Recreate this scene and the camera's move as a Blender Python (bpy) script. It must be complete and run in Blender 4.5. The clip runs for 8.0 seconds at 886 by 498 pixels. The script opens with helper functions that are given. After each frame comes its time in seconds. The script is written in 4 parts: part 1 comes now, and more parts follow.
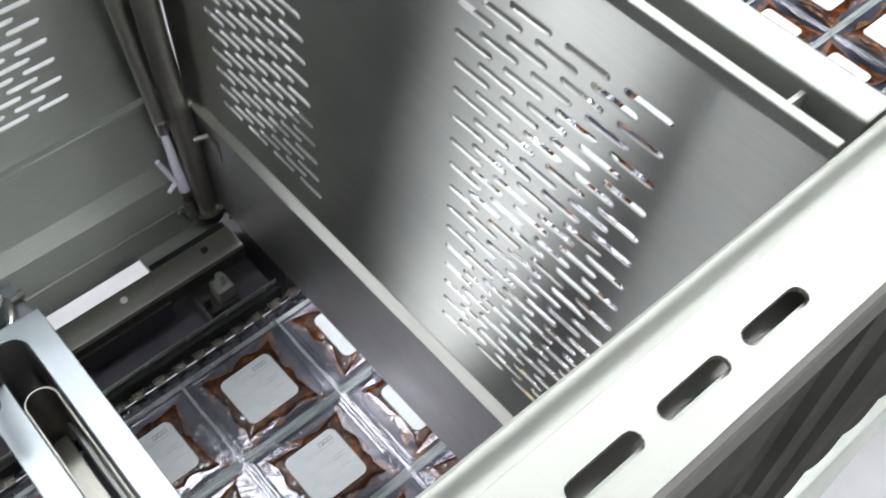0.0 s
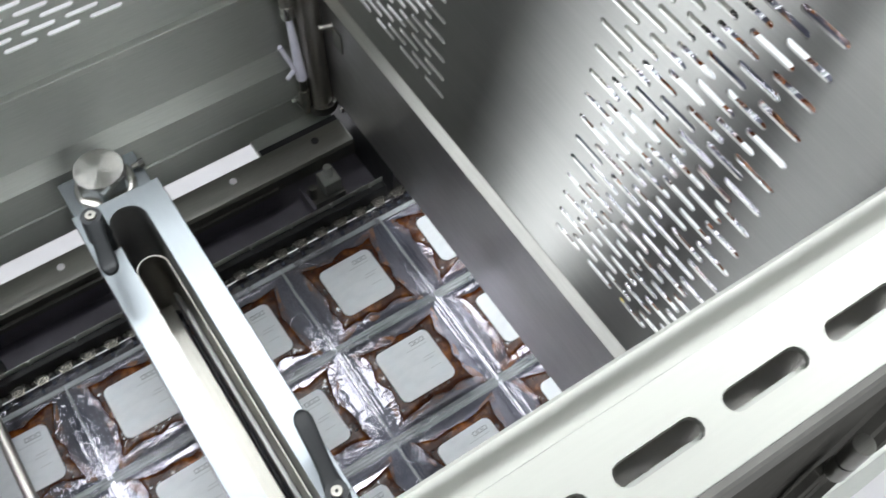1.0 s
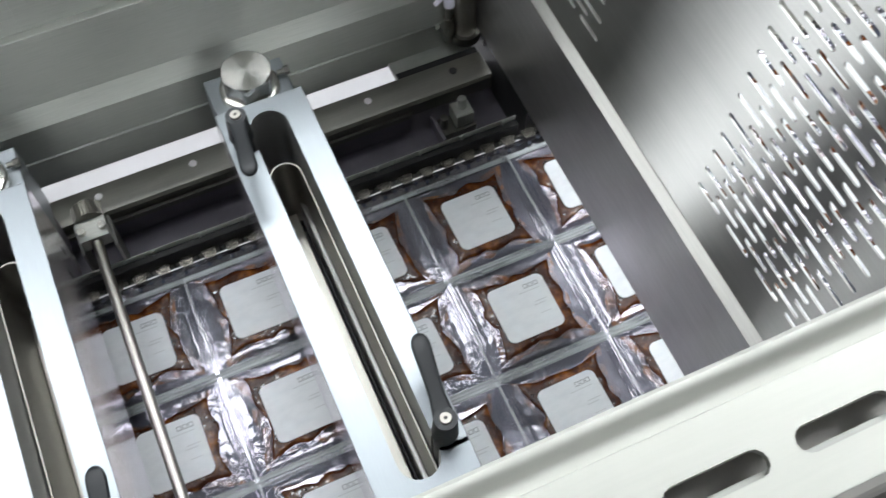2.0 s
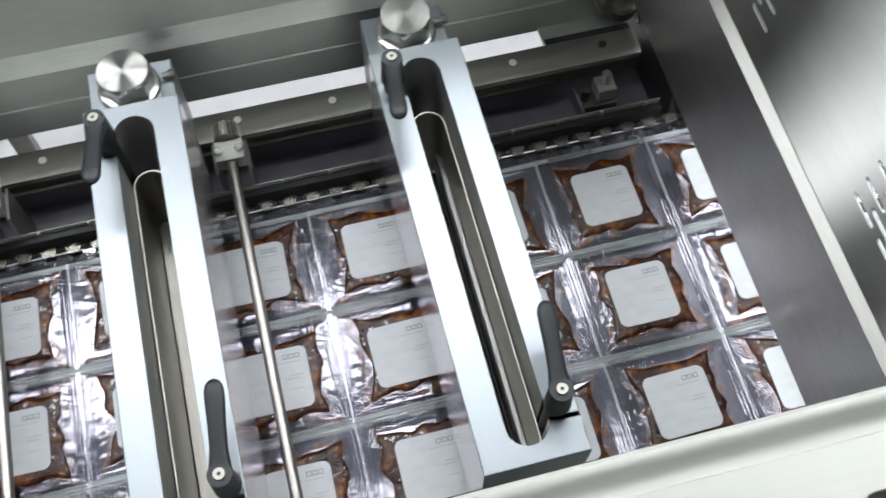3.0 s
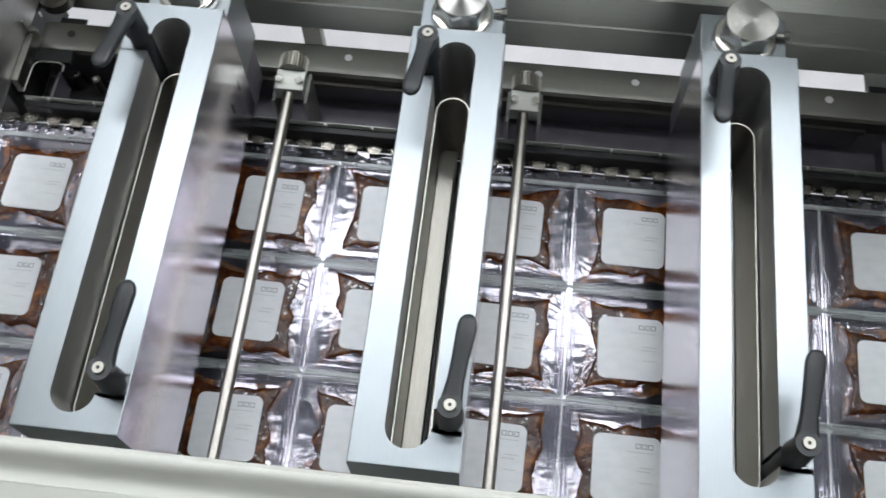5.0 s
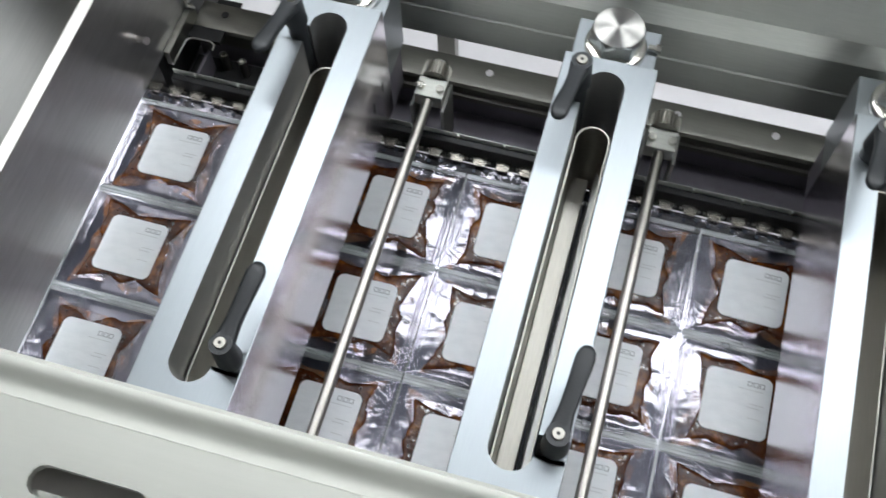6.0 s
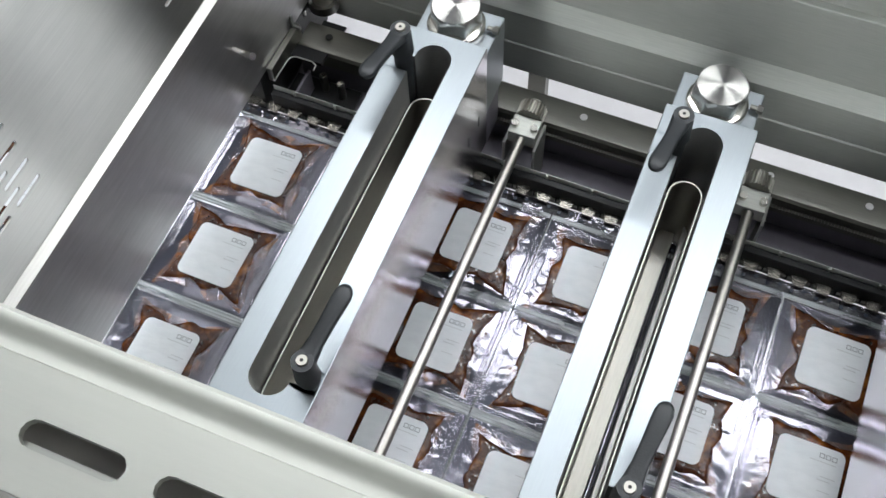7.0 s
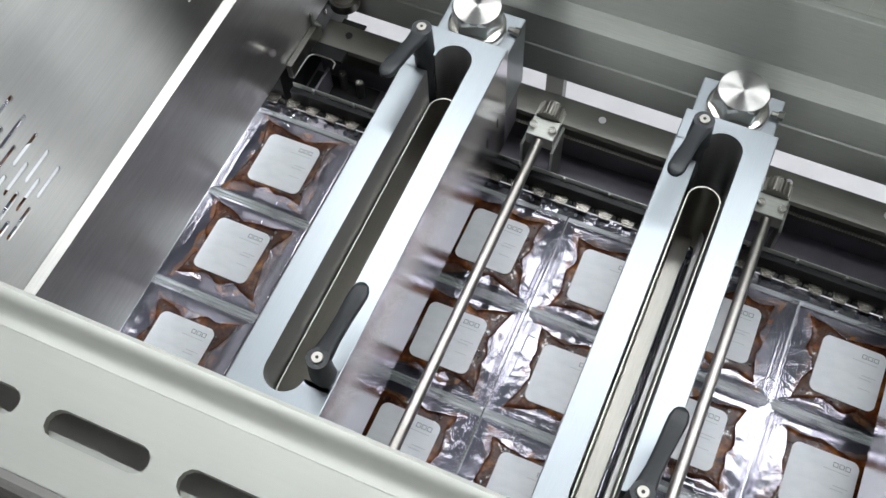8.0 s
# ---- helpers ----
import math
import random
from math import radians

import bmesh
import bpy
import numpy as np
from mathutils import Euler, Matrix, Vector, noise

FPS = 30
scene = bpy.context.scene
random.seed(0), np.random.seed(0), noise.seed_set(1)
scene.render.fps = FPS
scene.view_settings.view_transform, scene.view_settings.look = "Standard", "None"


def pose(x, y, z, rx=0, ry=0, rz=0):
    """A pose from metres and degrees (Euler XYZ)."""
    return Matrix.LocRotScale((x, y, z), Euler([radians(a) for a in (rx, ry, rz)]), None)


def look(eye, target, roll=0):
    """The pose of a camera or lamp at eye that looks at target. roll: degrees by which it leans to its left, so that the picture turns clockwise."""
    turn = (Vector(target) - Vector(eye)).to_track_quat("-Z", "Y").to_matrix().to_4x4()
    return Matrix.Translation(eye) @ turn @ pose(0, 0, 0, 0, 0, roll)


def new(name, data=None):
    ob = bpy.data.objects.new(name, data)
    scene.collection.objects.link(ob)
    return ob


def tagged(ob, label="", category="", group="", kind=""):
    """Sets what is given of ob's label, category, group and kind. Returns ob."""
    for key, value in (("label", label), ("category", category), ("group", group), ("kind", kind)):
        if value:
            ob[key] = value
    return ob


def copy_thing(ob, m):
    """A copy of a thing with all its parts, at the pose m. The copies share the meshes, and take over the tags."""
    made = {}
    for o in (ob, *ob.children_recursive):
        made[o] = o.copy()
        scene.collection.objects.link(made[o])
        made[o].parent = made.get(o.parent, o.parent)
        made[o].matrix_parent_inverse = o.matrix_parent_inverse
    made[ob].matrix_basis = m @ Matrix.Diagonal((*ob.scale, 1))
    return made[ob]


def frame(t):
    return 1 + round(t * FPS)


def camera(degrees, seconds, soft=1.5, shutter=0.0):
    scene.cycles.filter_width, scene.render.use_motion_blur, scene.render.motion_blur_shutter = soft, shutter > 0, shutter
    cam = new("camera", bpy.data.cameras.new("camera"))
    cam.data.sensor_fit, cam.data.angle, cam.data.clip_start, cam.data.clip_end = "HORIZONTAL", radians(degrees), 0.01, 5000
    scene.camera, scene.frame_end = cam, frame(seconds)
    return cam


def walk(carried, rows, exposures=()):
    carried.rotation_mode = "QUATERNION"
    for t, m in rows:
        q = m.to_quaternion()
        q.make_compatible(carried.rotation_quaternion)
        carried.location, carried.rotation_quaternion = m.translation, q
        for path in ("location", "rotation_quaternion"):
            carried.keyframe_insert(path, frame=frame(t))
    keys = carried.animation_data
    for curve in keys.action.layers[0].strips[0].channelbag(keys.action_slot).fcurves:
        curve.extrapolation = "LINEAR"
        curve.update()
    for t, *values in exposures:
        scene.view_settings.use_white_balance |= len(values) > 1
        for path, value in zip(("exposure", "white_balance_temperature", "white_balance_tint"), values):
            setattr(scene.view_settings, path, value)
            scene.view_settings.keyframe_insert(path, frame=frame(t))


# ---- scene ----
cam = camera(46.9, 8.0, shutter=0.4)
PATH = [
    (0, (0.202, -0.237, 0.981), (0.995, 0.614, -0.645), 2.3),
    (0.5, (0.187, -0.23, 0.974), (0.882, 0.613, -0.701), 2.6),
    (1, (0.172, -0.224, 0.969), (0.772, 0.614, -0.745), 2.4),
    (1.5, (0.156, -0.217, 0.962), (0.659, 0.622, -0.783), 2.1),
    (2.8, (0.113, -0.203, 0.953), (0.374, 0.643, -0.841), 0.8),
    (3, (0.103, -0.201, 0.95), (0.335, 0.645, -0.847), 1.0),
    (3.5, (0.082, -0.198, 0.945), (0.221, 0.645, -0.863), 0.5),
    (4, (0.064, -0.197, 0.943), (0.121, 0.639, -0.873), -0.2),
    (4.5, (0.046, -0.197, 0.942), (0.014, 0.638, -0.876), -1.0),
    (4.7, (0.039, -0.198, 0.942), (-0.029, 0.637, -0.874), -1.4),
    (5.8, (0.0, -0.203, 0.942), (-0.242, 0.619, -0.865), -2.5),
    (6, (-0.006, -0.205, 0.943), (-0.286, 0.626, -0.854), -3.0),
    (6.5, (-0.019, -0.207, 0.95), (-0.381, 0.637, -0.827), -3.5),
    (7, (-0.027, -0.209, 0.951), (-0.433, 0.631, -0.818), -3.8),
    (7.5, (-0.031, -0.211, 0.952), (-0.456, 0.622, -0.816), -3.8),
    (8, (-0.031, -0.211, 0.951), (-0.458, 0.621, -0.817), -3.8),
]
walk(cam, [(t, look(*p)) for t, *p in PATH], exposures=[(0, 0.09, 6330, 6), (8, 0.09, 6330, 6)])


# ---------- light ----------
world = bpy.data.worlds.new("hall_world")
scene.world = world
world.use_nodes = True
world.node_tree.nodes["Background"].inputs[0].default_value = (0.75, 0.78, 0.85, 1)
world.node_tree.nodes["Background"].inputs[1].default_value = 0.2
scene.view_settings.exposure = 0.0


# ---------- materials ----------
def mat_new(name):
    m = bpy.data.materials.new(name)
    m.use_nodes = True
    nt = m.node_tree
    return m, nt, nt.nodes["Principled BSDF"]


def node(nt, kind, **inputs):
    n = nt.nodes.new(kind)
    for key, value in inputs.items():
        n.inputs[key.replace("_", " ")].default_value = value
    return n


def ramp(nt, source, stops):
    r = nt.nodes.new("ShaderNodeValToRGB")
    while len(r.color_ramp.elements) < len(stops):
        r.color_ramp.elements.new(0.5)
    for e, (p, c) in zip(r.color_ramp.elements, stops):
        e.position, e.color = p, (*c, 1) if len(c) == 3 else c
    nt.links.new(source, r.inputs[0])
    return r.outputs[0]


def coords(nt, scale=(1, 1, 1), rot=(0, 0, 0)):
    tc = nt.nodes.new("ShaderNodeTexCoord")
    mp = nt.nodes.new("ShaderNodeMapping")
    mp.inputs["Scale"].default_value = scale
    mp.inputs["Rotation"].default_value = rot
    nt.links.new(tc.outputs["Object"], mp.inputs[0])
    return mp.outputs[0]


def steel(name, base, rough, streak=(40, 900, 900), bump=0.03, spread=0.08, blot=6.0, stretch=None, tone=(0.88, 1.1)):
    """Brushed stainless steel: fine streaks, and a slow cloudiness of the gloss."""
    m, nt, bsdf = mat_new(name)
    bsdf.inputs["Metallic"].default_value = 1.0
    if stretch:
        tangent = node(nt, "ShaderNodeCombineXYZ", X=stretch[0], Y=stretch[1], Z=stretch[2])
        nt.links.new(tangent.outputs[0], bsdf.inputs["Tangent"])
        bsdf.inputs["Anisotropic"].default_value = 1.0
    fine = node(nt, "ShaderNodeTexNoise", Scale=1.0, Detail=3.0, Roughness=0.6)
    nt.links.new(coords(nt, streak), fine.inputs["Vector"])
    slow = node(nt, "ShaderNodeTexNoise", Scale=blot, Detail=4.0, Roughness=0.55)
    nt.links.new(coords(nt), slow.inputs["Vector"])
    mix = node(nt, "ShaderNodeMath")
    mix.operation = "MULTIPLY_ADD"
    nt.links.new(fine.outputs[0], mix.inputs[0])
    mix.inputs[1].default_value = 0.5
    half = node(nt, "ShaderNodeMath")
    half.operation = "MULTIPLY"
    half.inputs[1].default_value = 0.5
    nt.links.new(slow.outputs[0], half.inputs[0])
    nt.links.new(half.outputs[0], mix.inputs[2])
    lo, hi = [b * tone[0] for b in base], [min(1, b * tone[1]) for b in base]
    nt.links.new(ramp(nt, mix.outputs[0], [(0.35, lo), (0.65, hi)]), bsdf.inputs["Base Color"])
    rr = ramp(nt, mix.outputs[0], [(0.3, (rough - spread,) * 3), (0.7, (rough + spread,) * 3)])
    nt.links.new(rr, bsdf.inputs["Roughness"])
    bp = node(nt, "ShaderNodeBump", Strength=bump, Distance=0.001)
    nt.links.new(fine.outputs[0], bp.inputs["Height"])
    nt.links.new(bp.outputs[0], bsdf.inputs["Normal"])
    return m


def brushed(name, base, rough, drawn, streak):
    """Coarsely brushed sheet: grooves along y fan the light out upright, in narrow streaks."""
    m, nt, bsdf = mat_new(name)
    nt.nodes.remove(bsdf)
    gloss = nt.nodes.new("ShaderNodeBsdfAnisotropic")
    gloss.distribution = "BECKMANN"
    gloss.inputs["Anisotropy"].default_value = drawn
    tangent = node(nt, "ShaderNodeCombineXYZ", X=0.0, Y=1.0, Z=0.0)
    nt.links.new(tangent.outputs[0], gloss.inputs["Tangent"])
    fine = node(nt, "ShaderNodeTexNoise", Scale=1.0, Detail=3.0, Roughness=0.6)
    nt.links.new(coords(nt, streak), fine.inputs["Vector"])
    slow = node(nt, "ShaderNodeTexNoise", Scale=7.0, Detail=4.0, Roughness=0.6)
    nt.links.new(coords(nt, (1, 0.7, 1.6)), slow.inputs["Vector"])
    mix = node(nt, "ShaderNodeMath")
    mix.operation = "MULTIPLY_ADD"
    mix.inputs[1].default_value = 0.35
    nt.links.new(fine.outputs[0], mix.inputs[0])
    part_slow = node(nt, "ShaderNodeMath")
    part_slow.operation = "MULTIPLY"
    part_slow.inputs[1].default_value = 0.65
    nt.links.new(slow.outputs[0], part_slow.inputs[0])
    nt.links.new(part_slow.outputs[0], mix.inputs[2])
    nt.links.new(ramp(nt, mix.outputs[0], [(0.32, [b * 0.86 for b in base]), (0.68, [b * 1.1 for b in base])]), gloss.inputs["Color"])
    nt.links.new(ramp(nt, mix.outputs[0], [(0.32, (rough - 0.05,) * 3), (0.68, (rough + 0.05,) * 3)]), gloss.inputs["Roughness"])
    bp = node(nt, "ShaderNodeBump", Strength=0.02, Distance=0.001)
    nt.links.new(fine.outputs[0], bp.inputs["Height"])
    nt.links.new(bp.outputs[0], gloss.inputs["Normal"])
    broad = nt.nodes.new("ShaderNodeBsdfAnisotropic")
    broad.inputs["Roughness"].default_value = 0.5
    nt.links.new(gloss.inputs["Color"].links[0].from_socket, broad.inputs["Color"])
    blend = node(nt, "ShaderNodeMixShader", Fac=0.32)
    nt.links.new(gloss.outputs[0], blend.inputs[1])
    nt.links.new(broad.outputs[0], blend.inputs[2])
    nt.links.new(blend.outputs[0], nt.nodes["Material Output"].inputs[0])
    return m


def turned(name, base, rough):
    """Faced steel: the tool marks run round the centre, so the gloss fans out."""
    m, nt, bsdf = mat_new(name)
    bsdf.inputs["Metallic"].default_value = 1.0
    bsdf.inputs["Anisotropic"].default_value = 0.9
    way = nt.nodes.new("ShaderNodeTangent")
    way.direction_type, way.axis = "RADIAL", "Z"
    nt.links.new(way.outputs[0], bsdf.inputs["Tangent"])
    n = node(nt, "ShaderNodeTexNoise", Scale=40.0, Detail=2.0)
    nt.links.new(coords(nt), n.inputs["Vector"])
    nt.links.new(ramp(nt, n.outputs[0], [(0.3, [b * 0.9 for b in base]), (0.7, [min(1, b * 1.08) for b in base])]), bsdf.inputs["Base Color"])
    nt.links.new(ramp(nt, n.outputs[0], [(0.3, (rough - 0.015,) * 3), (0.7, (rough + 0.015,) * 3)]), bsdf.inputs["Roughness"])
    return m


def plain(name, base, rough, metal=0.0, vary=0.12, scale=30.0, bump=0.05, spec=0.5):
    m, nt, bsdf = mat_new(name)
    bsdf.inputs["Metallic"].default_value = metal
    bsdf.inputs["Specular IOR Level"].default_value = spec
    n = node(nt, "ShaderNodeTexNoise", Scale=scale, Detail=6.0, Roughness=0.6)
    nt.links.new(coords(nt), n.inputs["Vector"])
    lo, hi = [b * (1 - vary) for b in base], [min(1, b * (1 + vary)) for b in base]
    nt.links.new(ramp(nt, n.outputs[0], [(0.3, lo), (0.7, hi)]), bsdf.inputs["Base Color"])
    nt.links.new(ramp(nt, n.outputs[0], [(0.3, (max(0.02, rough - 0.06),) * 3), (0.7, (rough + 0.06,) * 3)]), bsdf.inputs["Roughness"])
    bp = node(nt, "ShaderNodeBump", Strength=bump, Distance=0.001)
    fine = node(nt, "ShaderNodeTexNoise", Scale=scale * 25, Detail=2.0)
    nt.links.new(coords(nt), fine.inputs["Vector"])
    nt.links.new(fine.outputs[0], bp.inputs["Height"])
    nt.links.new(bp.outputs[0], bsdf.inputs["Normal"])
    return m


def glow(name, colour, strength):
    m, nt, bsdf = mat_new(name)
    bsdf.inputs["Base Color"].default_value = (*colour, 1)
    bsdf.inputs["Emission Color"].default_value = (*colour, 1)
    bsdf.inputs["Emission Strength"].default_value = strength
    return m


def film_material(name, cloud_lo, cloud_hi, sheen, tint, relief, rough=0.10):
    m, nt, bsdf = mat_new(name)
    nt.nodes.remove(bsdf)
    out = nt.nodes["Material Output"]
    clear = node(nt, "ShaderNodeBsdfTransparent")
    clear.inputs[0].default_value = (0.90, 0.92, 0.95, 1)
    gloss = node(nt, "ShaderNodeBsdfGlossy", Roughness=rough)
    gloss.inputs[0].default_value = (0.93, 0.90, 1.0, 1)
    haze = node(nt, "ShaderNodeBsdfDiffuse")
    haze.inputs[0].default_value = (*tint, 1)
    n = node(nt, "ShaderNodeTexNoise", Scale=110.0, Detail=4.0)
    nt.links.new(coords(nt), n.inputs["Vector"])
    bp = node(nt, "ShaderNodeBump", Strength=relief, Distance=0.002)
    nt.links.new(n.outputs[0], bp.inputs["Height"])
    # sharp creases where the film is drawn tight, in patches
    fold = node(nt, "ShaderNodeTexNoise", Scale=70.0, Detail=2.0, Distortion=1.2)
    nt.links.new(coords(nt), fold.inputs["Vector"])
    line = ramp(nt, fold.outputs[0], [(0.42, (0, 0, 0)), (0.49, (1, 1, 1)), (0.53, (0.1, 0.1, 0.1)), (0.60, (0, 0, 0))])
    zone = node(nt, "ShaderNodeTexNoise", Scale=28.0, Detail=1.0)
    nt.links.new(coords(nt, (1, 1, 1), (0.3, 0.2, 0.9)), zone.inputs["Vector"])
    gate = node(nt, "ShaderNodeMath")
    gate.operation = "MULTIPLY"
    nt.links.new(line, gate.inputs[0])
    nt.links.new(ramp(nt, zone.outputs[0], [(0.46, (0, 0, 0)), (0.58, (1, 1, 1))]), gate.inputs[1])
    bc = node(nt, "ShaderNodeBump", Strength=0.3, Distance=0.0009)
    nt.links.new(gate.outputs[0], bc.inputs["Height"])
    nt.links.new(bp.outputs[0], bc.inputs["Normal"])
    nt.links.new(bc.outputs[0], gloss.inputs["Normal"])
    mix_a = nt.nodes.new("ShaderNodeMixShader")
    patch = node(nt, "ShaderNodeTexNoise", Scale=16.0, Detail=2.0)
    place = nt.nodes.new("ShaderNodeTexCoord")
    info = nt.nodes.new("ShaderNodeObjectInfo")
    shift = nt.nodes.new("ShaderNodeVectorMath")
    shift.operation = "ADD"
    nt.links.new(place.outputs["Object"], shift.inputs[0])
    nt.links.new(info.outputs["Random"], shift.inputs[1])
    nt.links.new(shift.outputs[0], patch.inputs["Vector"])
    nt.links.new(ramp(nt, patch.outputs[0], [(0.42, (cloud_lo,) * 3), (0.62, (cloud_hi,) * 3)]), mix_a.inputs[0])
    nt.links.new(clear.outputs[0], mix_a.inputs[1])
    nt.links.new(haze.outputs[0], mix_a.inputs[2])
    fr = node(nt, "ShaderNodeFresnel", IOR=1.6)
    add = node(nt, "ShaderNodeMath")
    add.operation = "ADD"
    add.inputs[1].default_value = sheen
    nt.links.new(fr.outputs[0], add.inputs[0])
    mix_b = nt.nodes.new("ShaderNodeMixShader")
    nt.links.new(add.outputs[0], mix_b.inputs[0])
    nt.links.new(mix_a.outputs[0], mix_b.inputs[1])
    nt.links.new(gloss.outputs[0], mix_b.inputs[2])
    nt.links.new(mix_b.outputs[0], out.inputs[0])
    return m


def sauce_material():
    m, nt, bsdf = mat_new("brown_marinade")
    n = node(nt, "ShaderNodeTexNoise", Scale=45.0, Detail=5.0, Roughness=0.6)
    nt.links.new(coords(nt), n.inputs["Vector"])
    nt.links.new(ramp(nt, n.outputs[0], [(0.34, (0.020, 0.005, 0.002)), (0.52, (0.068, 0.018, 0.004)), (0.72, (0.26, 0.082, 0.014))]), bsdf.inputs["Base Color"])
    bsdf.inputs["Roughness"].default_value = 0.25
    bsdf.inputs["Specular IOR Level"].default_value = 0.3
    wet = node(nt, "ShaderNodeTexNoise", Scale=190.0, Detail=2.0)
    nt.links.new(coords(nt), wet.inputs["Vector"])
    nt.links.new(ramp(nt, wet.outputs[0], [(0.58, (0.05,) * 3), (0.64, (1.0,) * 3)]), bsdf.inputs["Coat Weight"])
    bsdf.inputs["Coat Roughness"].default_value = 0.05
    bp = node(nt, "ShaderNodeBump", Strength=0.8, Distance=0.004)
    nt.links.new(n.outputs[0], bp.inputs["Height"])
    nt.links.new(bp.outputs[0], bsdf.inputs["Normal"])
    return m


def juice_material():
    """Thin amber juice that has run out under the film, in patches."""
    m, nt, bsdf = mat_new("amber_juice")
    bsdf.inputs["Base Color"].default_value = (0.30, 0.12, 0.025, 1)
    bsdf.inputs["Roughness"].default_value = 0.15
    clear = node(nt, "ShaderNodeBsdfTransparent")
    n = node(nt, "ShaderNodeTexNoise", Scale=55.0, Detail=4.0, Roughness=0.6)
    nt.links.new(coords(nt), n.inputs["Vector"])
    mix = nt.nodes.new("ShaderNodeMixShader")
    nt.links.new(ramp(nt, n.outputs[0], [(0.42, (0.0,) * 3), (0.58, (0.85,) * 3)]), mix.inputs[0])
    nt.links.new(clear.outputs[0], mix.inputs[1])
    nt.links.new(bsdf.outputs[0], mix.inputs[2])
    nt.links.new(mix.outputs[0], nt.nodes["Material Output"].inputs[0])
    return m


def paper_material():
    m, nt, bsdf = mat_new("white_paper_label")
    n = node(nt, "ShaderNodeTexNoise", Scale=45.0, Detail=5.0, Roughness=0.6)
    nt.links.new(coords(nt, (1, 2.2, 1), (0, 0, 0.5)), n.inputs["Vector"])
    nt.links.new(ramp(nt, n.outputs[0], [(0.3, (0.76, 0.785, 0.80)), (0.55, (0.82, 0.845, 0.855)), (0.75, (0.85, 0.87, 0.885))]), bsdf.inputs["Base Color"])
    bsdf.inputs["Roughness"].default_value = 0.45
    bp = node(nt, "ShaderNodeBump", Strength=0.12, Distance=0.003)
    nt.links.new(n.outputs[0], bp.inputs["Height"])
    nt.links.new(bp.outputs[0], bsdf.inputs["Normal"])
    return m


STEEL_X = steel("brushed_steel_along_x", (0.49, 0.505, 0.465), 0.45, (30, 800, 800), 0.02, stretch=(0, 0, 1))
STEEL_Y = brushed("brushed_steel_along_y", (0.44, 0.44, 0.42), 0.49, 0.945, (900, 12, 900))
BOLT = turned("faced_bolt_steel", (0.70, 0.69, 0.65), 0.26)
FLANGE = steel("pale_flange_steel", (0.495, 0.50, 0.455), 0.50, (30, 500, 500), 0.006, 0.04, 5.0, tone=(0.96, 1.03))
MILLED = steel("milled_bridge_steel", (0.318, 0.345, 0.362), 0.375, (900, 40, 900), 0.008, 0.03, tone=(0.95, 1.04))
# Polished sides; the lavender tint puts reflected hall light into the base colour.
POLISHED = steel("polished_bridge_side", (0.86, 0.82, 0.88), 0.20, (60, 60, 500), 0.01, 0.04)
MIRROR = steel("polished_steel", (0.50, 0.485, 0.44), 0.40, (600, 60, 600), 0.02, 0.05)
SATIN = steel("satin_rail_steel", (0.41, 0.415, 0.382), 0.46, (30, 700, 700), 0.03)
SILL = steel("bright_ledge_steel", (0.42, 0.415, 0.385), 0.38, (700, 30, 700), 0.02)
TURNED = steel("turned_steel", (0.72, 0.70, 0.66), 0.2, (300, 300, 300), 0.03)
DARK_STEEL = steel("dark_steel", (0.19, 0.187, 0.168), 0.36, (40, 700, 700), 0.04)
# Brushed steel's dark reflection is put into this even grey, without gloss.
DARKENED_FRONT = plain("front_steel_dark_reflection", (0.085, 0.082, 0.074), 0.40, 0.0, 0.2, 12.0, 0.08, 0.0)
ROD = steel("ground_rod_steel", (0.39, 0.375, 0.335), 0.36, (300, 300, 300), 0.02)
LOWER = steel("smooth_panel_steel", (0.58, 0.57, 0.57), 0.40, (300, 30, 300), 0.01, 0.07, 9.0)
BORE = steel("dark_bore_steel", (0.58, 0.58, 0.57), 0.45, (700, 30, 700), 0.03)
CLIP = plain("pale_clip_steel", (0.36, 0.34, 0.30), 0.22, 0.8, bump=0.3)
BLACK = plain("black_plastic", (0.022, 0.022, 0.023), 0.40, bump=0.15, spec=0.25)
LEVER_BLACK = plain("charcoal_lever_plastic", (0.020, 0.0225, 0.025), 0.42, bump=0.2)
GREY_PLATE = plain("grey_violet_plate", (0.16, 0.15, 0.172), 0.4, 0.3)
UNDER = plain("dark_support_plate", (0.034, 0.042, 0.064), 0.4, 0.2)
# Lavender haze tint puts reflected ceiling light into the clear film's colour.
FILM = film_material("clear_film", 0.01, 0.10, 0.06, (0.62, 0.60, 0.74), 0.03)
SEAL = film_material("milky_sealed_film", 0.36, 0.58, 0.14, (0.66, 0.73, 0.71), 0.02, 0.15)
SAUCE = sauce_material()
PAPER = paper_material()
JUICE = juice_material()
INK = plain("grey_ink", (0.22, 0.22, 0.23), 0.6)
FAINT = plain("pale_grey_ink", (0.60, 0.61, 0.61), 0.6)
YELLOW = plain("yellow_cable_plastic", (0.72, 0.55, 0.03), 0.45)
# The strut's pale lavender reflection, put into a plain colour.
PALE_STRUT = plain("pale_lavender_strut", (0.80, 0.78, 0.88), 0.4)
TRAY = plain("light_grey_tray", (0.55, 0.53, 0.49), 0.4, 0.3)
# Shade on the flange's downward fold, put into a flat grey.
EDGE_SHADE = plain("flange_edge_shade", (0.2, 0.195, 0.18), 0.5, spec=0.0)
FLOOR = plain("pale_epoxy_floor", (0.80, 0.78, 0.79), 0.35, scale=3.0)
WALLP = plain("grey_hall_wall", (0.16, 0.165, 0.16), 0.7, scale=2.0)
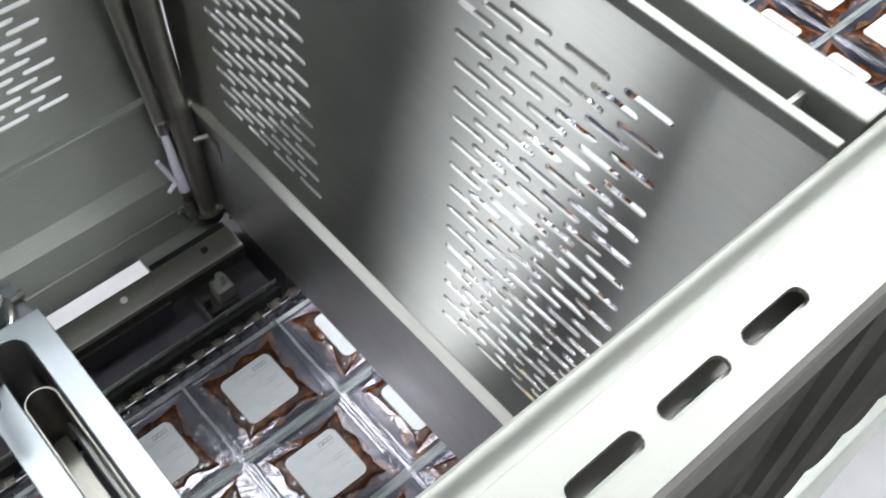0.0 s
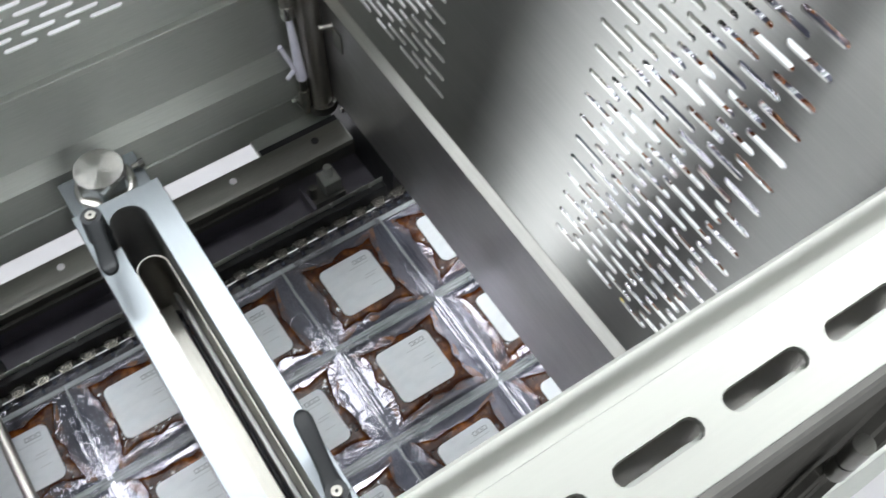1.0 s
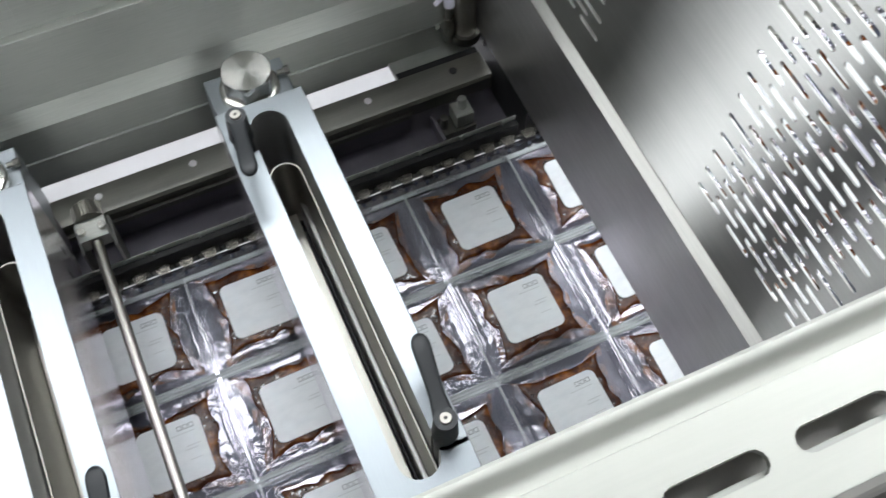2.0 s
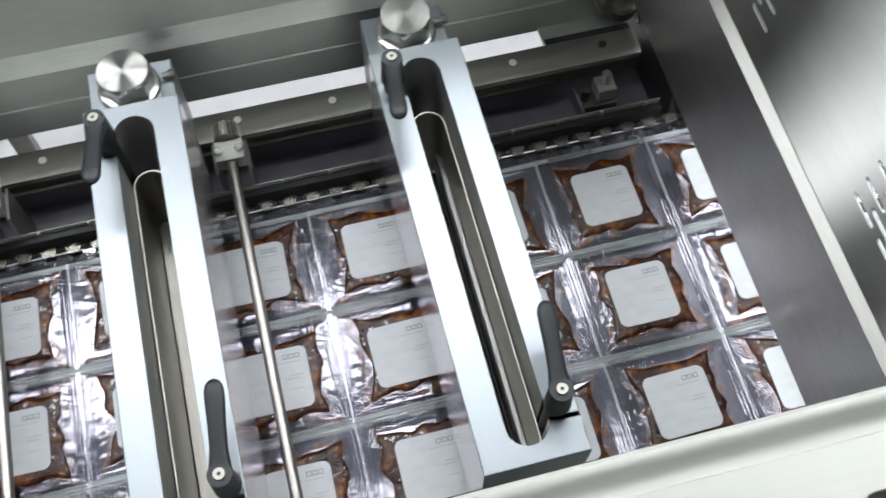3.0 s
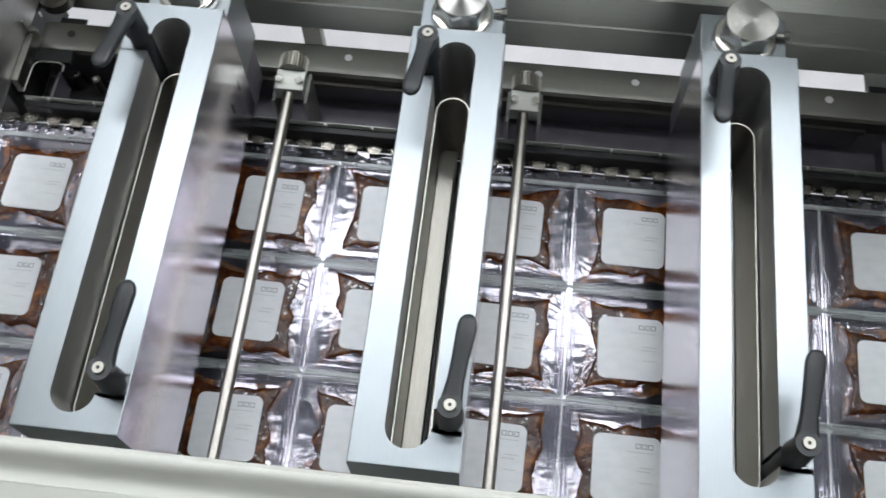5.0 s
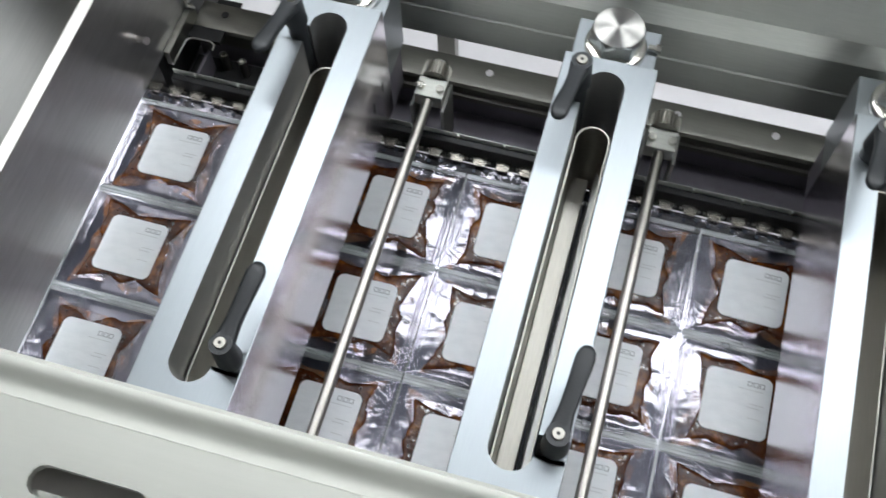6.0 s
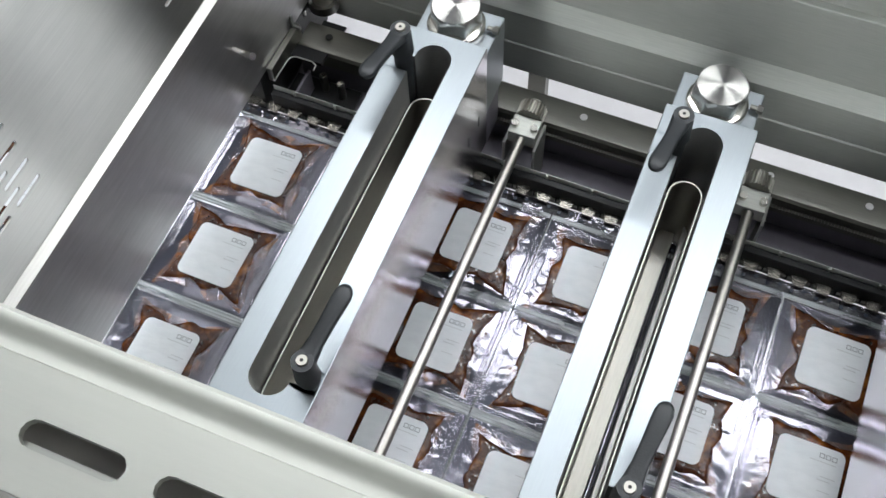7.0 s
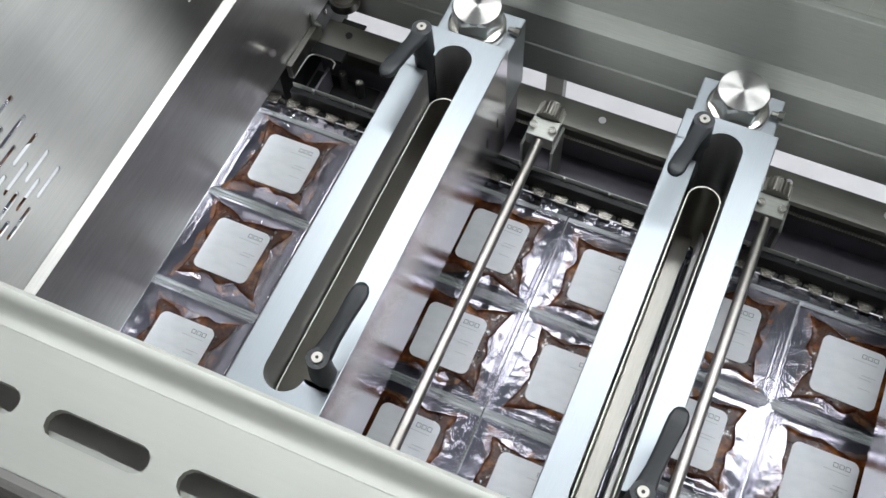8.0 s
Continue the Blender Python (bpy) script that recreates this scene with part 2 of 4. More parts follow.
CEIL = plain("grey_hall_ceiling", (0.26, 0.26, 0.285), 0.8, scale=2.0)
LAMP = glow("lamp_diffuser", (0.97, 0.97, 1.0), 13.5)


# ---------- mesh helpers ----------
def part(name, bm, material, parent=None, label="", smooth=False):
    me = bpy.data.meshes.new(name)
    bmesh.ops.recalc_face_normals(bm, faces=bm.faces)
    bm.to_mesh(me)
    bm.free()
    me.materials.append(material)
    if smooth:
        for p in me.polygons:
            p.use_smooth = True
        me.set_sharp_from_angle(angle=radians(35))
    ob = new(name, me)
    if parent:
        ob.parent = parent
    if label:
        tagged(ob, label)
    return ob


def thing(name, label, category, group="", kind="", at=(0, 0, 0)):
    ob = new(name)
    ob.location = at
    ob.empty_display_size = 0.02
    return tagged(ob, label, category, group, kind)


def box(bm, x0, x1, y0, y1, z0, z1, bevel=0.0):
    made = bmesh.ops.create_cube(bm, size=1.0)["verts"]
    bmesh.ops.scale(bm, vec=(x1 - x0, y1 - y0, z1 - z0), verts=made)
    bmesh.ops.translate(bm, vec=((x0 + x1) / 2, (y0 + y1) / 2, (z0 + z1) / 2), verts=made)
    if bevel:
        edges = {e for v in made for e in v.link_edges}
        bmesh.ops.bevel(bm, geom=list(edges), offset=bevel, segments=2, affect="EDGES", profile=0.5)
    return bm


def boxes(*rows, bevel=0.0):
    bm = bmesh.new()
    for r in rows:
        box(bm, *r, bevel=bevel)
    return bm


def tube(bm, a, b, r, seg=24, r2=None):
    a, b = Vector(a), Vector(b)
    m = Matrix.Translation((a + b) / 2) @ (b - a).to_track_quat("Z", "Y").to_matrix().to_4x4()
    bmesh.ops.create_cone(bm, cap_ends=True, segments=seg, radius1=r, radius2=r if r2 is None else r2, depth=(b - a).length, matrix=m)
    return bm


def loft(bm, rings, close=True, caps=True):
    """Joins rings of points, one after another, into a skin."""
    vs = [[bm.verts.new(p) for p in ring] for ring in rings]
    n = len(vs[0])
    for lo, hi in zip(vs, vs[1:]):
        for i in range(n if close else n - 1):
            bm.faces.new((lo[i], lo[(i + 1) % n], hi[(i + 1) % n], hi[i]))
    if caps:
        bm.faces.new(vs[0][::-1])
        bm.faces.new(vs[-1])
    return bm


def stadium(cx, cy, half_w, y0, y1, n=10):
    """A slot's outline along y: points anticlockwise from the right of the front end."""
    pts = []
    for i in range(n + 1):
        a = math.pi * i / n
        pts.append((cx + half_w * math.cos(a), y1 - half_w + half_w * math.sin(a)))
    for i in range(n + 1):
        a = math.pi + math.pi * i / n
        pts.append((cx + half_w * math.cos(a), y0 + half_w + half_w * math.sin(a)))
    return pts


def ring_face(bm, outer, inner, z):
    """A flat face between a rectangle's four corners and an inner outline of 2 * (n + 1) points."""
    o = [bm.verts.new((*p, z)) for p in outer]
    i = [bm.verts.new((*p, z)) for p in inner]
    n = len(i)
    h = n // 2
    q = h // 2
    fans = ((o[2], i[0:q + 1]), (o[3], i[q:h]), (o[0], i[h:h + q + 1]), (o[1], i[h + q:n]))
    for corner, run in fans:
        for a, b in zip(run, run[1:]):
            bm.faces.new((corner, a, b))
    bm.faces.new((o[2], o[3], i[q]))
    bm.faces.new((o[3], o[0], i[h], i[h - 1]))
    bm.faces.new((o[0], o[1], i[h + q]))
    bm.faces.new((o[1], o[2], i[0], i[n - 1]))
    return o, i


def wall_panel(name, material, parent, u0, u1, v0, v1, areas, place, thick=0.0015, label=""):
    """A sheet with rows of staggered slots. areas: (u start, columns, v start, rows) of slots that run along u. place maps (u, v, depth)."""
    pitch, step, length, high = 0.041, 0.01175, 0.032, 0.0056
    verts, faces = [], []

    def quad(a0, a1, b0, b1):
        if a1 - a0 < 1e-6 or b1 - b0 < 1e-6:
            return
        for d in (0.0, thick):
            k = len(verts)
            verts.extend(place(a, b, d) for a, b in ((a0, b0), (a1, b0), (a1, b1), (a0, b1)))
            faces.append((k, k + 1, k + 2, k + 3))

    def cell(a0, a1, b0, b1):
        ca, cb = (a0 + a1) / 2, (b0 + b1) / 2
        r, h = high / 2, length / 2
        pts = [(ca + h - r + r * math.sin(t), cb - r * math.cos(t)) for t in np.linspace(0, math.pi, 6)]
        pts += [(ca - h + r - r * math.sin(t), cb + r * math.cos(t)) for t in np.linspace(0, math.pi, 6)]
        am = (a0 + a1) / 2
        rect = [(a1, b0), (a1, b1), (a0, b1), (a0, b0), (am, b1), (am, b0)]
        base = []
        for d in (0.0, thick):
            k = len(verts)
            base.append(k)
            verts.extend(place(a, b, d) for a, b in rect)
            verts.extend(place(a, b, d) for a, b in pts)
            p = [k + 6 + i for i in range(12)]
            c = [k + i for i in range(6)]
            for i in range(5):
                faces.append((c[0] if i < 3 else c[1], p[i], p[i + 1]))
                faces.append((c[2] if i < 3 else c[3], p[6 + i], p[7 + i]))
            faces.extend(((c[0], p[3], c[1]), (c[2], p[9], c[3]), (c[1], p[5], c[4]), (c[4], p[5], p[6]), (c[4], p[6], c[2]),
                          (c[3], p[11], c[5]), (c[5], p[11], p[0]), (c[5], p[0], c[0])))
        for i in range(12):
            j = (i + 1) % 12
            faces.append((base[0] + 6 + i, base[0] + 6 + j, base[1] + 6 + j, base[1] + 6 + i))

    at = u0
    for s, cols, w0, rows in sorted(areas):
        wide = cols * pitch
        quad(at, s, v0, v1)
        quad(s, s + wide, v0, w0)
        quad(s, s + wide, w0 + rows * step, v1)
        for j in range(rows):
            o = pitch / 2 * (j % 2)
            b0, b1 = w0 + j * step, w0 + (j + 1) * step
            quad(s, s + o, b0, b1)
            quad(s + cols * pitch - o, s + wide, b0, b1)
            for i in range(cols - j % 2):
                cell(s + o + i * pitch, s + o + (i + 1) * pitch, b0, b1)
        at = s + wide
    quad(at, u1, v0, v1)
    k = len(verts)
    corner = [(u0, v0), (u1, v0), (u1, v1), (u0, v1)]
    verts.extend(place(a, b, d) for d in (0.0, thick) for a, b in corner)
    faces.extend((k + i, k + (i + 1) % 4, k + 4 + (i + 1) % 4, k + 4 + i) for i in range(4))
    me = bpy.data.meshes.new(name)
    me.from_pydata(verts, [], faces)
    bm = bmesh.new()
    bm.from_mesh(me)
    bmesh.ops.remove_doubles(bm, verts=bm.verts, dist=1e-5)
    bmesh.ops.recalc_face_normals(bm, faces=bm.faces)
    bm.to_mesh(me)
    bm.free()
    me.materials.append(material)
    ob = new(name, me)
    ob.parent = parent
    return tagged(ob, label) if label else ob


# ---------- the hall ----------
def hall():
    zf, zc, a = -0.95, 2.35, 5.0
    tagged(part("floor", boxes((-a, a, -a, a, zf - 0.1, zf)), FLOOR), "pale smooth epoxy floor of a factory hall", "floor", kind="structure")
    tagged(part("ceiling", boxes((-a, a, -a, a, zc, zc + 0.1)), CEIL), "plain dark grey hall ceiling", "ceiling", kind="structure")
    for name, r in (("wall_north", (-a, a, a, a + 0.1, zf, zc)), ("wall_south", (-a, a, -a - 0.1, -a, zf, zc)),
                    ("wall_east", (a, a + 0.1, -a, a, zf, zc)), ("wall_west", (-a - 0.1, -a, -a, a, zf, zc))):
        tagged(part(name, boxes(r), WALLP), "plain light grey hall wall", "wall", kind="structure")
    def lamp(x, y, half, label):
        t = thing("ceiling_light", label, "lamp", "hall ceiling lights", at=(x, y, zc))
        part("diffuser", boxes((-0.6, 0.6, -half, half, -0.035, -0.03)), LAMP, t)
        edge = half + 0.02
        part("frame", boxes((-0.62, 0.62, -edge, -half - 0.001, -0.04, 0), (-0.62, 0.62, half + 0.001, edge, -0.04, 0),
                            (-0.62, -0.601, -half - 0.001, half + 0.001, -0.04, 0), (0.601, 0.62, -half - 0.001, half + 0.001, -0.04, 0)), WALLP, t)
        return t

    wide = lamp(-0.88, 1.22, 0.22, "unseen flat rectangular white ceiling light, placed for its light and reflections")
    # Unseen lights added to brighten the back panel, side walls, ledges and flange.
    front = [(x, y) for y in (-1.8,) for x in (-2.1, -0.7, 0.7, 1.6, 2.8)]
    side = [(2.2, 0.06), (1.9, 0.95), (3.4, -1.2), (-3.15, 1.76), (-4.35, 2.15)]
    for x, y in [(0.56, 1.19)] + front + side:
        copy_thing(wide, pose(x, y, zc))
    # Unseen row of strips, added to lift the bridges' dark front ends.
    slim = lamp(-1.30, 0.50, 0.045, "unseen slim white strip light, added to brighten the bridge front ends")
    for x in (-0.02, 1.26):
        copy_thing(slim, pose(x, 0.50, zc))


hall()

# ---------- machine housing ----------
WX, YB, YF, ZT, ZS = 0.508, 0.500, -0.143, 0.672, 0.210
RAIL = (0, -0.0015, 0.006)


def housing():
    h = thing("machine_housing", "open stainless steel machine guard housing with slotted walls", "machine guard")
    spots = {1: [(-0.0705, 4, 0.2636, 31), (0.250, 4, 0.2521, 31)], -1: [(-0.1005, 4, 0.2636, 31), (0.250, 4, 0.2521, 31)]}
    for s in (1, -1):
        wall_panel("side_panel", STEEL_Y, h, YF + 0.004, YB - 0.004, ZS + 0.003, ZT - 0.008, spots[s], lambda u, v, d, s=s: (s * (WX + d), u, v), label="brushed steel side panel with staggered slots")
        part("lower_side_panel", boxes((0.5022, 0.5037, YF + 0.004, YB - 0.03, 0.048, ZS - 0.002) if s > 0 else (-0.5037, -0.5022, YF + 0.004, YB - 0.03, 0.048, ZS - 0.002)), LOWER, h)
        lo, hi = sorted((s * 0.5042, s * 0.5072))
        part("corner_strip", boxes((lo, hi, 0.4702, 0.4995, 0.045, 0.2072)), LOWER, h)
        rise = 0.0060 if s > 0 else 0.0038
        bm = bmesh.new()
        prof = [(0.4990, ZS - 0.0030), (0.4986, ZS - 0.0005), (WX - 0.0006, ZS + rise), (WX - 0.0003, ZS + rise + 0.0008), (WX - 0.0003, ZS + 0.001), (0.5005, ZS - 0.0030)]
        loft(bm, [[(s * x, y, z) for x, z in prof] for y in (YF + 0.004, YB - 0.004)])
        part("sill", bm, SILL, h, "bright folded steel ledge")
        lo, hi = sorted((s * (WX - 0.001), s * (WX + 0.005)))
        part("wall_lip", boxes((lo, hi, YF + 0.002, YB, ZT - 0.008, ZT + 0.001), bevel=0.0008), SATIN, h)
        lo, hi = sorted((s * (WX + 0.0052), s * (WX + 0.0195)))
        part("channel", boxes((lo, hi, YF + 0.03, YB, ZT - 0.045, ZT - 0.043)), STEEL_Y, h)
        part("end_bracket", boxes((lo, hi, YF + 0.0315, YF + 0.034, ZT - 0.042, ZT - 0.004)), STEEL_X, h)
        lo, hi = sorted((s * (WX + 0.0197), s * (WX + 0.040)))
        part("outer_rail", boxes((lo, hi, YF + 0.002, YB, ZT - 0.03, ZT + 0.001), bevel=0.0015), SATIN, h, "satin steel top rail")
        part("outer_skin", boxes((lo, hi, YB - 0.02, YB, 0.0, ZT - 0.031)), STEEL_Y, h)
    for u0, u1, top, slots in ((0.05, WX, ZT - 0.06, [(0.0725, 8, 0.2636, 27)]), (-WX, 0.0498, 0.335, [(-0.4005, 8, 0.2636, 5)])):
        wall_panel("back_panel", STEEL_X, h, u0, u1, ZS + 0.012, top, slots, lambda u, v, d: (u, YB + d, v), label="brushed steel back panel with staggered slots")
    part("back_sill", boxes((-WX, WX, YB - 0.008, YB + 0.0015, ZS + 0.002, ZS + 0.0115), bevel=0.0012), STEEL_X, h)
    bm = bmesh.new()
    prof = [(YB, 0.206), (YB, 0.120), (0.484, 0.1045), (0.484, 0.0566), (0.4825, 0.055), (0.4825, 0.0123), (0.484, 0.0123), (0.484, 0.054), (0.4855, 0.056), (0.4855, 0.1035), (YB + 0.0015, 0.119), (YB + 0.0015, 0.206)]
    loft(bm, [[(x, y, z) for y, z in prof] for x in (-WX, WX)])
    part("lower_back_panel", bm, STEEL_X, h, "folded brushed steel lower back panel")
    # front rail: raised lip, groove and a flat flange with vent slots
    bm = bmesh.new()
    prof = [(-0.143, 0.672), (-0.1433, 0.6735), (-0.1445, 0.674), (-0.146, 0.6732), (-0.1478, 0.6712), (-0.1495, 0.669), (-0.1515, 0.6673), (-0.1536, 0.6661), (-0.1536, 0.6645), (-0.1508, 0.6655), (-0.1485, 0.6675), (-0.1465, 0.670), (-0.1452, 0.6715), (-0.1445, 0.6705), (-0.1445, 0.655), (-0.143, 0.655)]
    loft(bm, [[(x, y, z) for y, z in prof] for x in (-0.5365, 0.5365)])
    bmesh.ops.translate(bm, vec=RAIL, verts=bm.verts)
    part("front_lip", bm, FLANGE, h, "bright folded lip of the front rail", True)
    bm = bmesh.new()
    y0, y1, pitch = -0.190, -0.1537, 0.0443
    xs = [e * (0.42725 - pitch * k) - 0.0028 for e in (1, -1) for k in range(9)]
    edge = 0.42725 + pitch / 2
    low_end, high_end = edge + 0.0028, edge - 0.0028
    inner = 0.42725 - pitch * 8.5
    for d, z in ((0, 0.6660), (1, 0.6630)):
        for cx in xs:
            slot = [(b, a) for a, b in stadium(0, 0, 0.0043, cx - 0.01725, cx + 0.01725, 6)]
            slot = [(px, py - 0.1730) for px, py in slot]
            outer = [(cx - pitch / 2, y0), (cx - pitch / 2, y1), (cx + pitch / 2, y1), (cx + pitch / 2, y0)]
            o, i = ring_face(bm, outer, slot, z)
            if d == 0:
                n = len(i)
                low = [bm.verts.new((v.co.x, v.co.y, 0.6630)) for v in i]
                for k in range(n):
                    bm.faces.new((i[k], i[(k + 1) % n], low[(k + 1) % n], low[k]))
        for a, b in ((-0.5365, -low_end), (-inner - 0.0028, inner - 0.0028), (high_end, 0.5365)):
            bm.faces.new([bm.verts.new(p) for p in ((a, y0, z), (b, y0, z), (b, y1, z), (a, y1, z))])
    bmesh.ops.remove_doubles(bm, verts=bm.verts, dist=1e-5)
    bmesh.ops.translate(bm, vec=RAIL, verts=bm.verts)
    part("front_flange", bm, FLANGE, h, "satin steel front flange with a row of vent slots")
    bm = bmesh.new()
    prof = [(-0.1902, 0.666), (-0.1925, 0.665), (-0.1935, 0.662), (-0.1935, 0.640), (-0.192, 0.640), (-0.192, 0.661), (-0.1902, 0.6635)]
    loft(bm, [[(x, y, z) for y, z in prof] for x in (-0.5365, 0.5365)])
    bmesh.ops.translate(bm, vec=RAIL, verts=bm.verts)
    part("front_edge", bm, EDGE_SHADE, h)
    part("inner_fold", boxes((-0.534, 0.534, -0.1795, -0.1765, 0.6655, 0.6672)), SATIN, h, "thin bright fold behind the slots")
    part("flange_tray", boxes((-0.534, 0.534, -0.193, -0.1515, 0.655, 0.657)), TRAY, h, "grey plate below the vent slots")
    # Unseen sheet inside the front panel, added to brighten bridge fronts by reflection.
    part("inner_front_panel", boxes((-0.5, 0.5, -0.1492, -0.1478, 0.10, 0.655)), STEEL_X, h, "unseen brushed steel sheet that reflects light onto the bridge fronts")
    front = [(-0.46, 5, 0.36, 20), (-0.20, 5, 0.36, 20), (0.0805, 7, 0.36, 22)]
    wall_panel("front_panel", DARKENED_FRONT, h, -0.5, 0.43, 0.30, 0.655, front, lambda u, v, d: (u, -0.186 + d, v), label="brushed steel front panel with slots")
    bm = bmesh.new()
    prof = []
    for k in range(281):
        x = 0.432 + 0.002 * k
        y = -0.181 - 0.005 * abs(math.sin((x - 0.432) * 55)) ** 0.5 - (0.006 if 0.50 < x < 0.515 or 0.58 < x < 0.61 else 0.0) + max(0, x - 0.94) * 0.9
        prof.append((x, y))
    prof += [(x, y + 0.003) for x, y in reversed(prof)]
    loft(bm, [[(x, y, z) for x, y in prof] for z in (0.10, 0.655)])
    part("corner_column", bm, DARKENED_FRONT, h, "ribbed brushed steel corner column", True)
    bm = tube(bmesh.new(), (0.454, -0.197, 0.446), (0.454, -0.197, 0.464), 0.0060, 20)
    tube(bm, (0.454, -0.197, 0.4655), (0.454, -0.197, 0.488), 0.0060, 20)
    part("hinge_barrel", bm, DARK_STEEL, h, "turned steel hinge barrel", True)
    part("hinge_strap", boxes((0.446, 0.462, -0.1945, -0.1895, 0.30, 0.445), bevel=0.0006), DARKENED_FRONT, h)
    part("lower_skirt", boxes((-0.536, 0.536, -0.183, -0.180, -0.30, 0.299)), DARKENED_FRONT, h)
    return h


housing()


# ---------- rear fittings ----------
def support_rail():
    t = thing("perforated_support_rail", "dark steel rail with small holes and a rounded front edge", "rail")
    bm = bmesh.new()
    prof = [(0.448, 0.030), (0.420, 0.030), (0.4145, 0.0285), (0.412, 0.025), (0.412, 0.006), (0.414, 0.006), (0.414, 0.024), (0.4165, 0.0265), (0.420, 0.0275), (0.448, 0.0275)]
    loft(bm, [[(x, y, z) for y, z in prof] for x in (-0.496, 0.496)])
    part("rail", bm, DARK_STEEL, t, smooth=True)
    for x in (-0.465, -0.1575, 0.0475, 0.1505, 0.353):
        part("hole_cap", tube(bmesh.new(), (x, 0.434, 0.0302), (x, 0.434, 0.0312), 0.0042, 12), FLOOR if x > -0.4 else BLACK, t, "pale round hole")
    part("hole_cap", tube(bmesh.new(), (0.457, 0.434, 0.0302), (0.457, 0.434, 0.0312), 0.0045, 12), BLACK, t, "dark round hole")
    bm = bmesh.new()
    n = 150
    for k in range(n):
        x = -0.30 + 0.0034 * k
        box(bm, x, x + 0.0017, 0.4070, 0.4115, 0.0135, 0.0158)
    tagged(part("rack_teeth", bm, DARK_STEEL, t, "fine toothed rack along the rail"), kind="stuff")
    for x0, x1 in ((-0.482, -0.453),):
        part("lug", boxes((x0, x1, 0.4485, 0.4560, 0.0265, 0.0290), bevel=0.0004), BLACK, t, "dark mounting lug")
    part("rack_bar", boxes((-0.31, 0.395, 0.4085, 0.4118, 0.0065, 0.0138)), DARK_STEEL, t)
    part("filler_plate", boxes((0.397, 0.496, 0.4590, 0.4835, 0.0150, 0.0170)), STEEL_X, t)
    part("end_plate", boxes((0.397, 0.496, 0.4485, 0.4588, 0.0240, 0.0260)), BLACK, t, "black cover strip")
    return t


def recess():
    t = thing("chain_guide", "black chain guide with a thin bright edge strip", "chain guide")
    part("guide_block", boxes((-0.497, 0.497, 0.3445, 0.3525, -0.012, 0.020), bevel=0.001), BLACK, t)
    part("edge_strip", boxes((-0.497, 0.497, 0.3530, 0.3540, 0.0, 0.026), bevel=0.0003), STEEL_X, t, "thin bright steel strip")
    for k in range(20):
        x = -0.47 + 0.05 * k
        part("strip_clip", boxes((x - 0.0012, x + 0.0012, 0.3505, 0.3528, 0.0202, 0.0262)), STEEL_X, t)
    part("recess_floor", boxes((-0.56, 0.56, 0.355, 0.470, -0.030, -0.028)), GREY_PLATE, t, "grey violet plate behind the chain")
    for s in (-1, 1):
        lo, hi = sorted((s * 0.506, s * 0.56))
        part("end_cover", boxes((lo, hi, 0.3445, 0.50, -0.027, 0.046)), BLACK, t, "black end cover")
    part("recess_back", boxes((-0.497, 0.395, 0.415, 0.418, -0.0278, 0.0235)), GREY_PLATE, t)
    return t


def sensor():
    t = thing("sensor_bracket", "small steel bracket with a black sensor and cable", "sensor", at=(0.445, 0.395, -0.028))
    part("bracket", boxes((-0.02, 0.02, -0.012, 0.012, 0.0, 0.016), bevel=0.001), DARK_STEEL, t)
    part("block", boxes((-0.004, 0.018, -0.008, 0.014, 0.0162, 0.036), bevel=0.0015), STEEL_X, t)
    part("pin", tube(bmesh.new(), (0.008, 0.004, 0.0362), (0.008, 0.006, 0.050), 0.005, 16), STEEL_X, t)
    part("bolt", tube(bmesh.new(), (-0.016, 0.0, 0.0162), (-0.016, 0.0, 0.034), 0.0045, 12), DARK_STEEL, t)
    part("plate", boxes((-0.026, -0.022, -0.02, 0.016, 0.0, 0.022)), GREY_PLATE, t)
    return t


def corner_post(s):
    t = thing("corner_post", "round stainless steel corner post with a base fitting", "post", "corner posts", at=(s * 0.491, 0.476, 0.030))
    bm = bmesh.new()
    tube(bm, (0, 0, 0.012), (-0.014 * s, 0, 0.58), 0.0128, 28)
    part("tube", bm, ROD, t, smooth=True)
    part("base", tube(bmesh.new(), (0, 0, 0), (0, 0, 0.012), 0.018, 28), DARK_STEEL, t, smooth=True)
    for dx, dy in ((0.016, -0.014), (0.018, -0.004)):
        part("bolt", tube(bmesh.new(), (dx * s, dy - 0.008, 0.0), (dx * s, dy - 0.008, 0.008), 0.003, 10), TURNED, t)
    return t


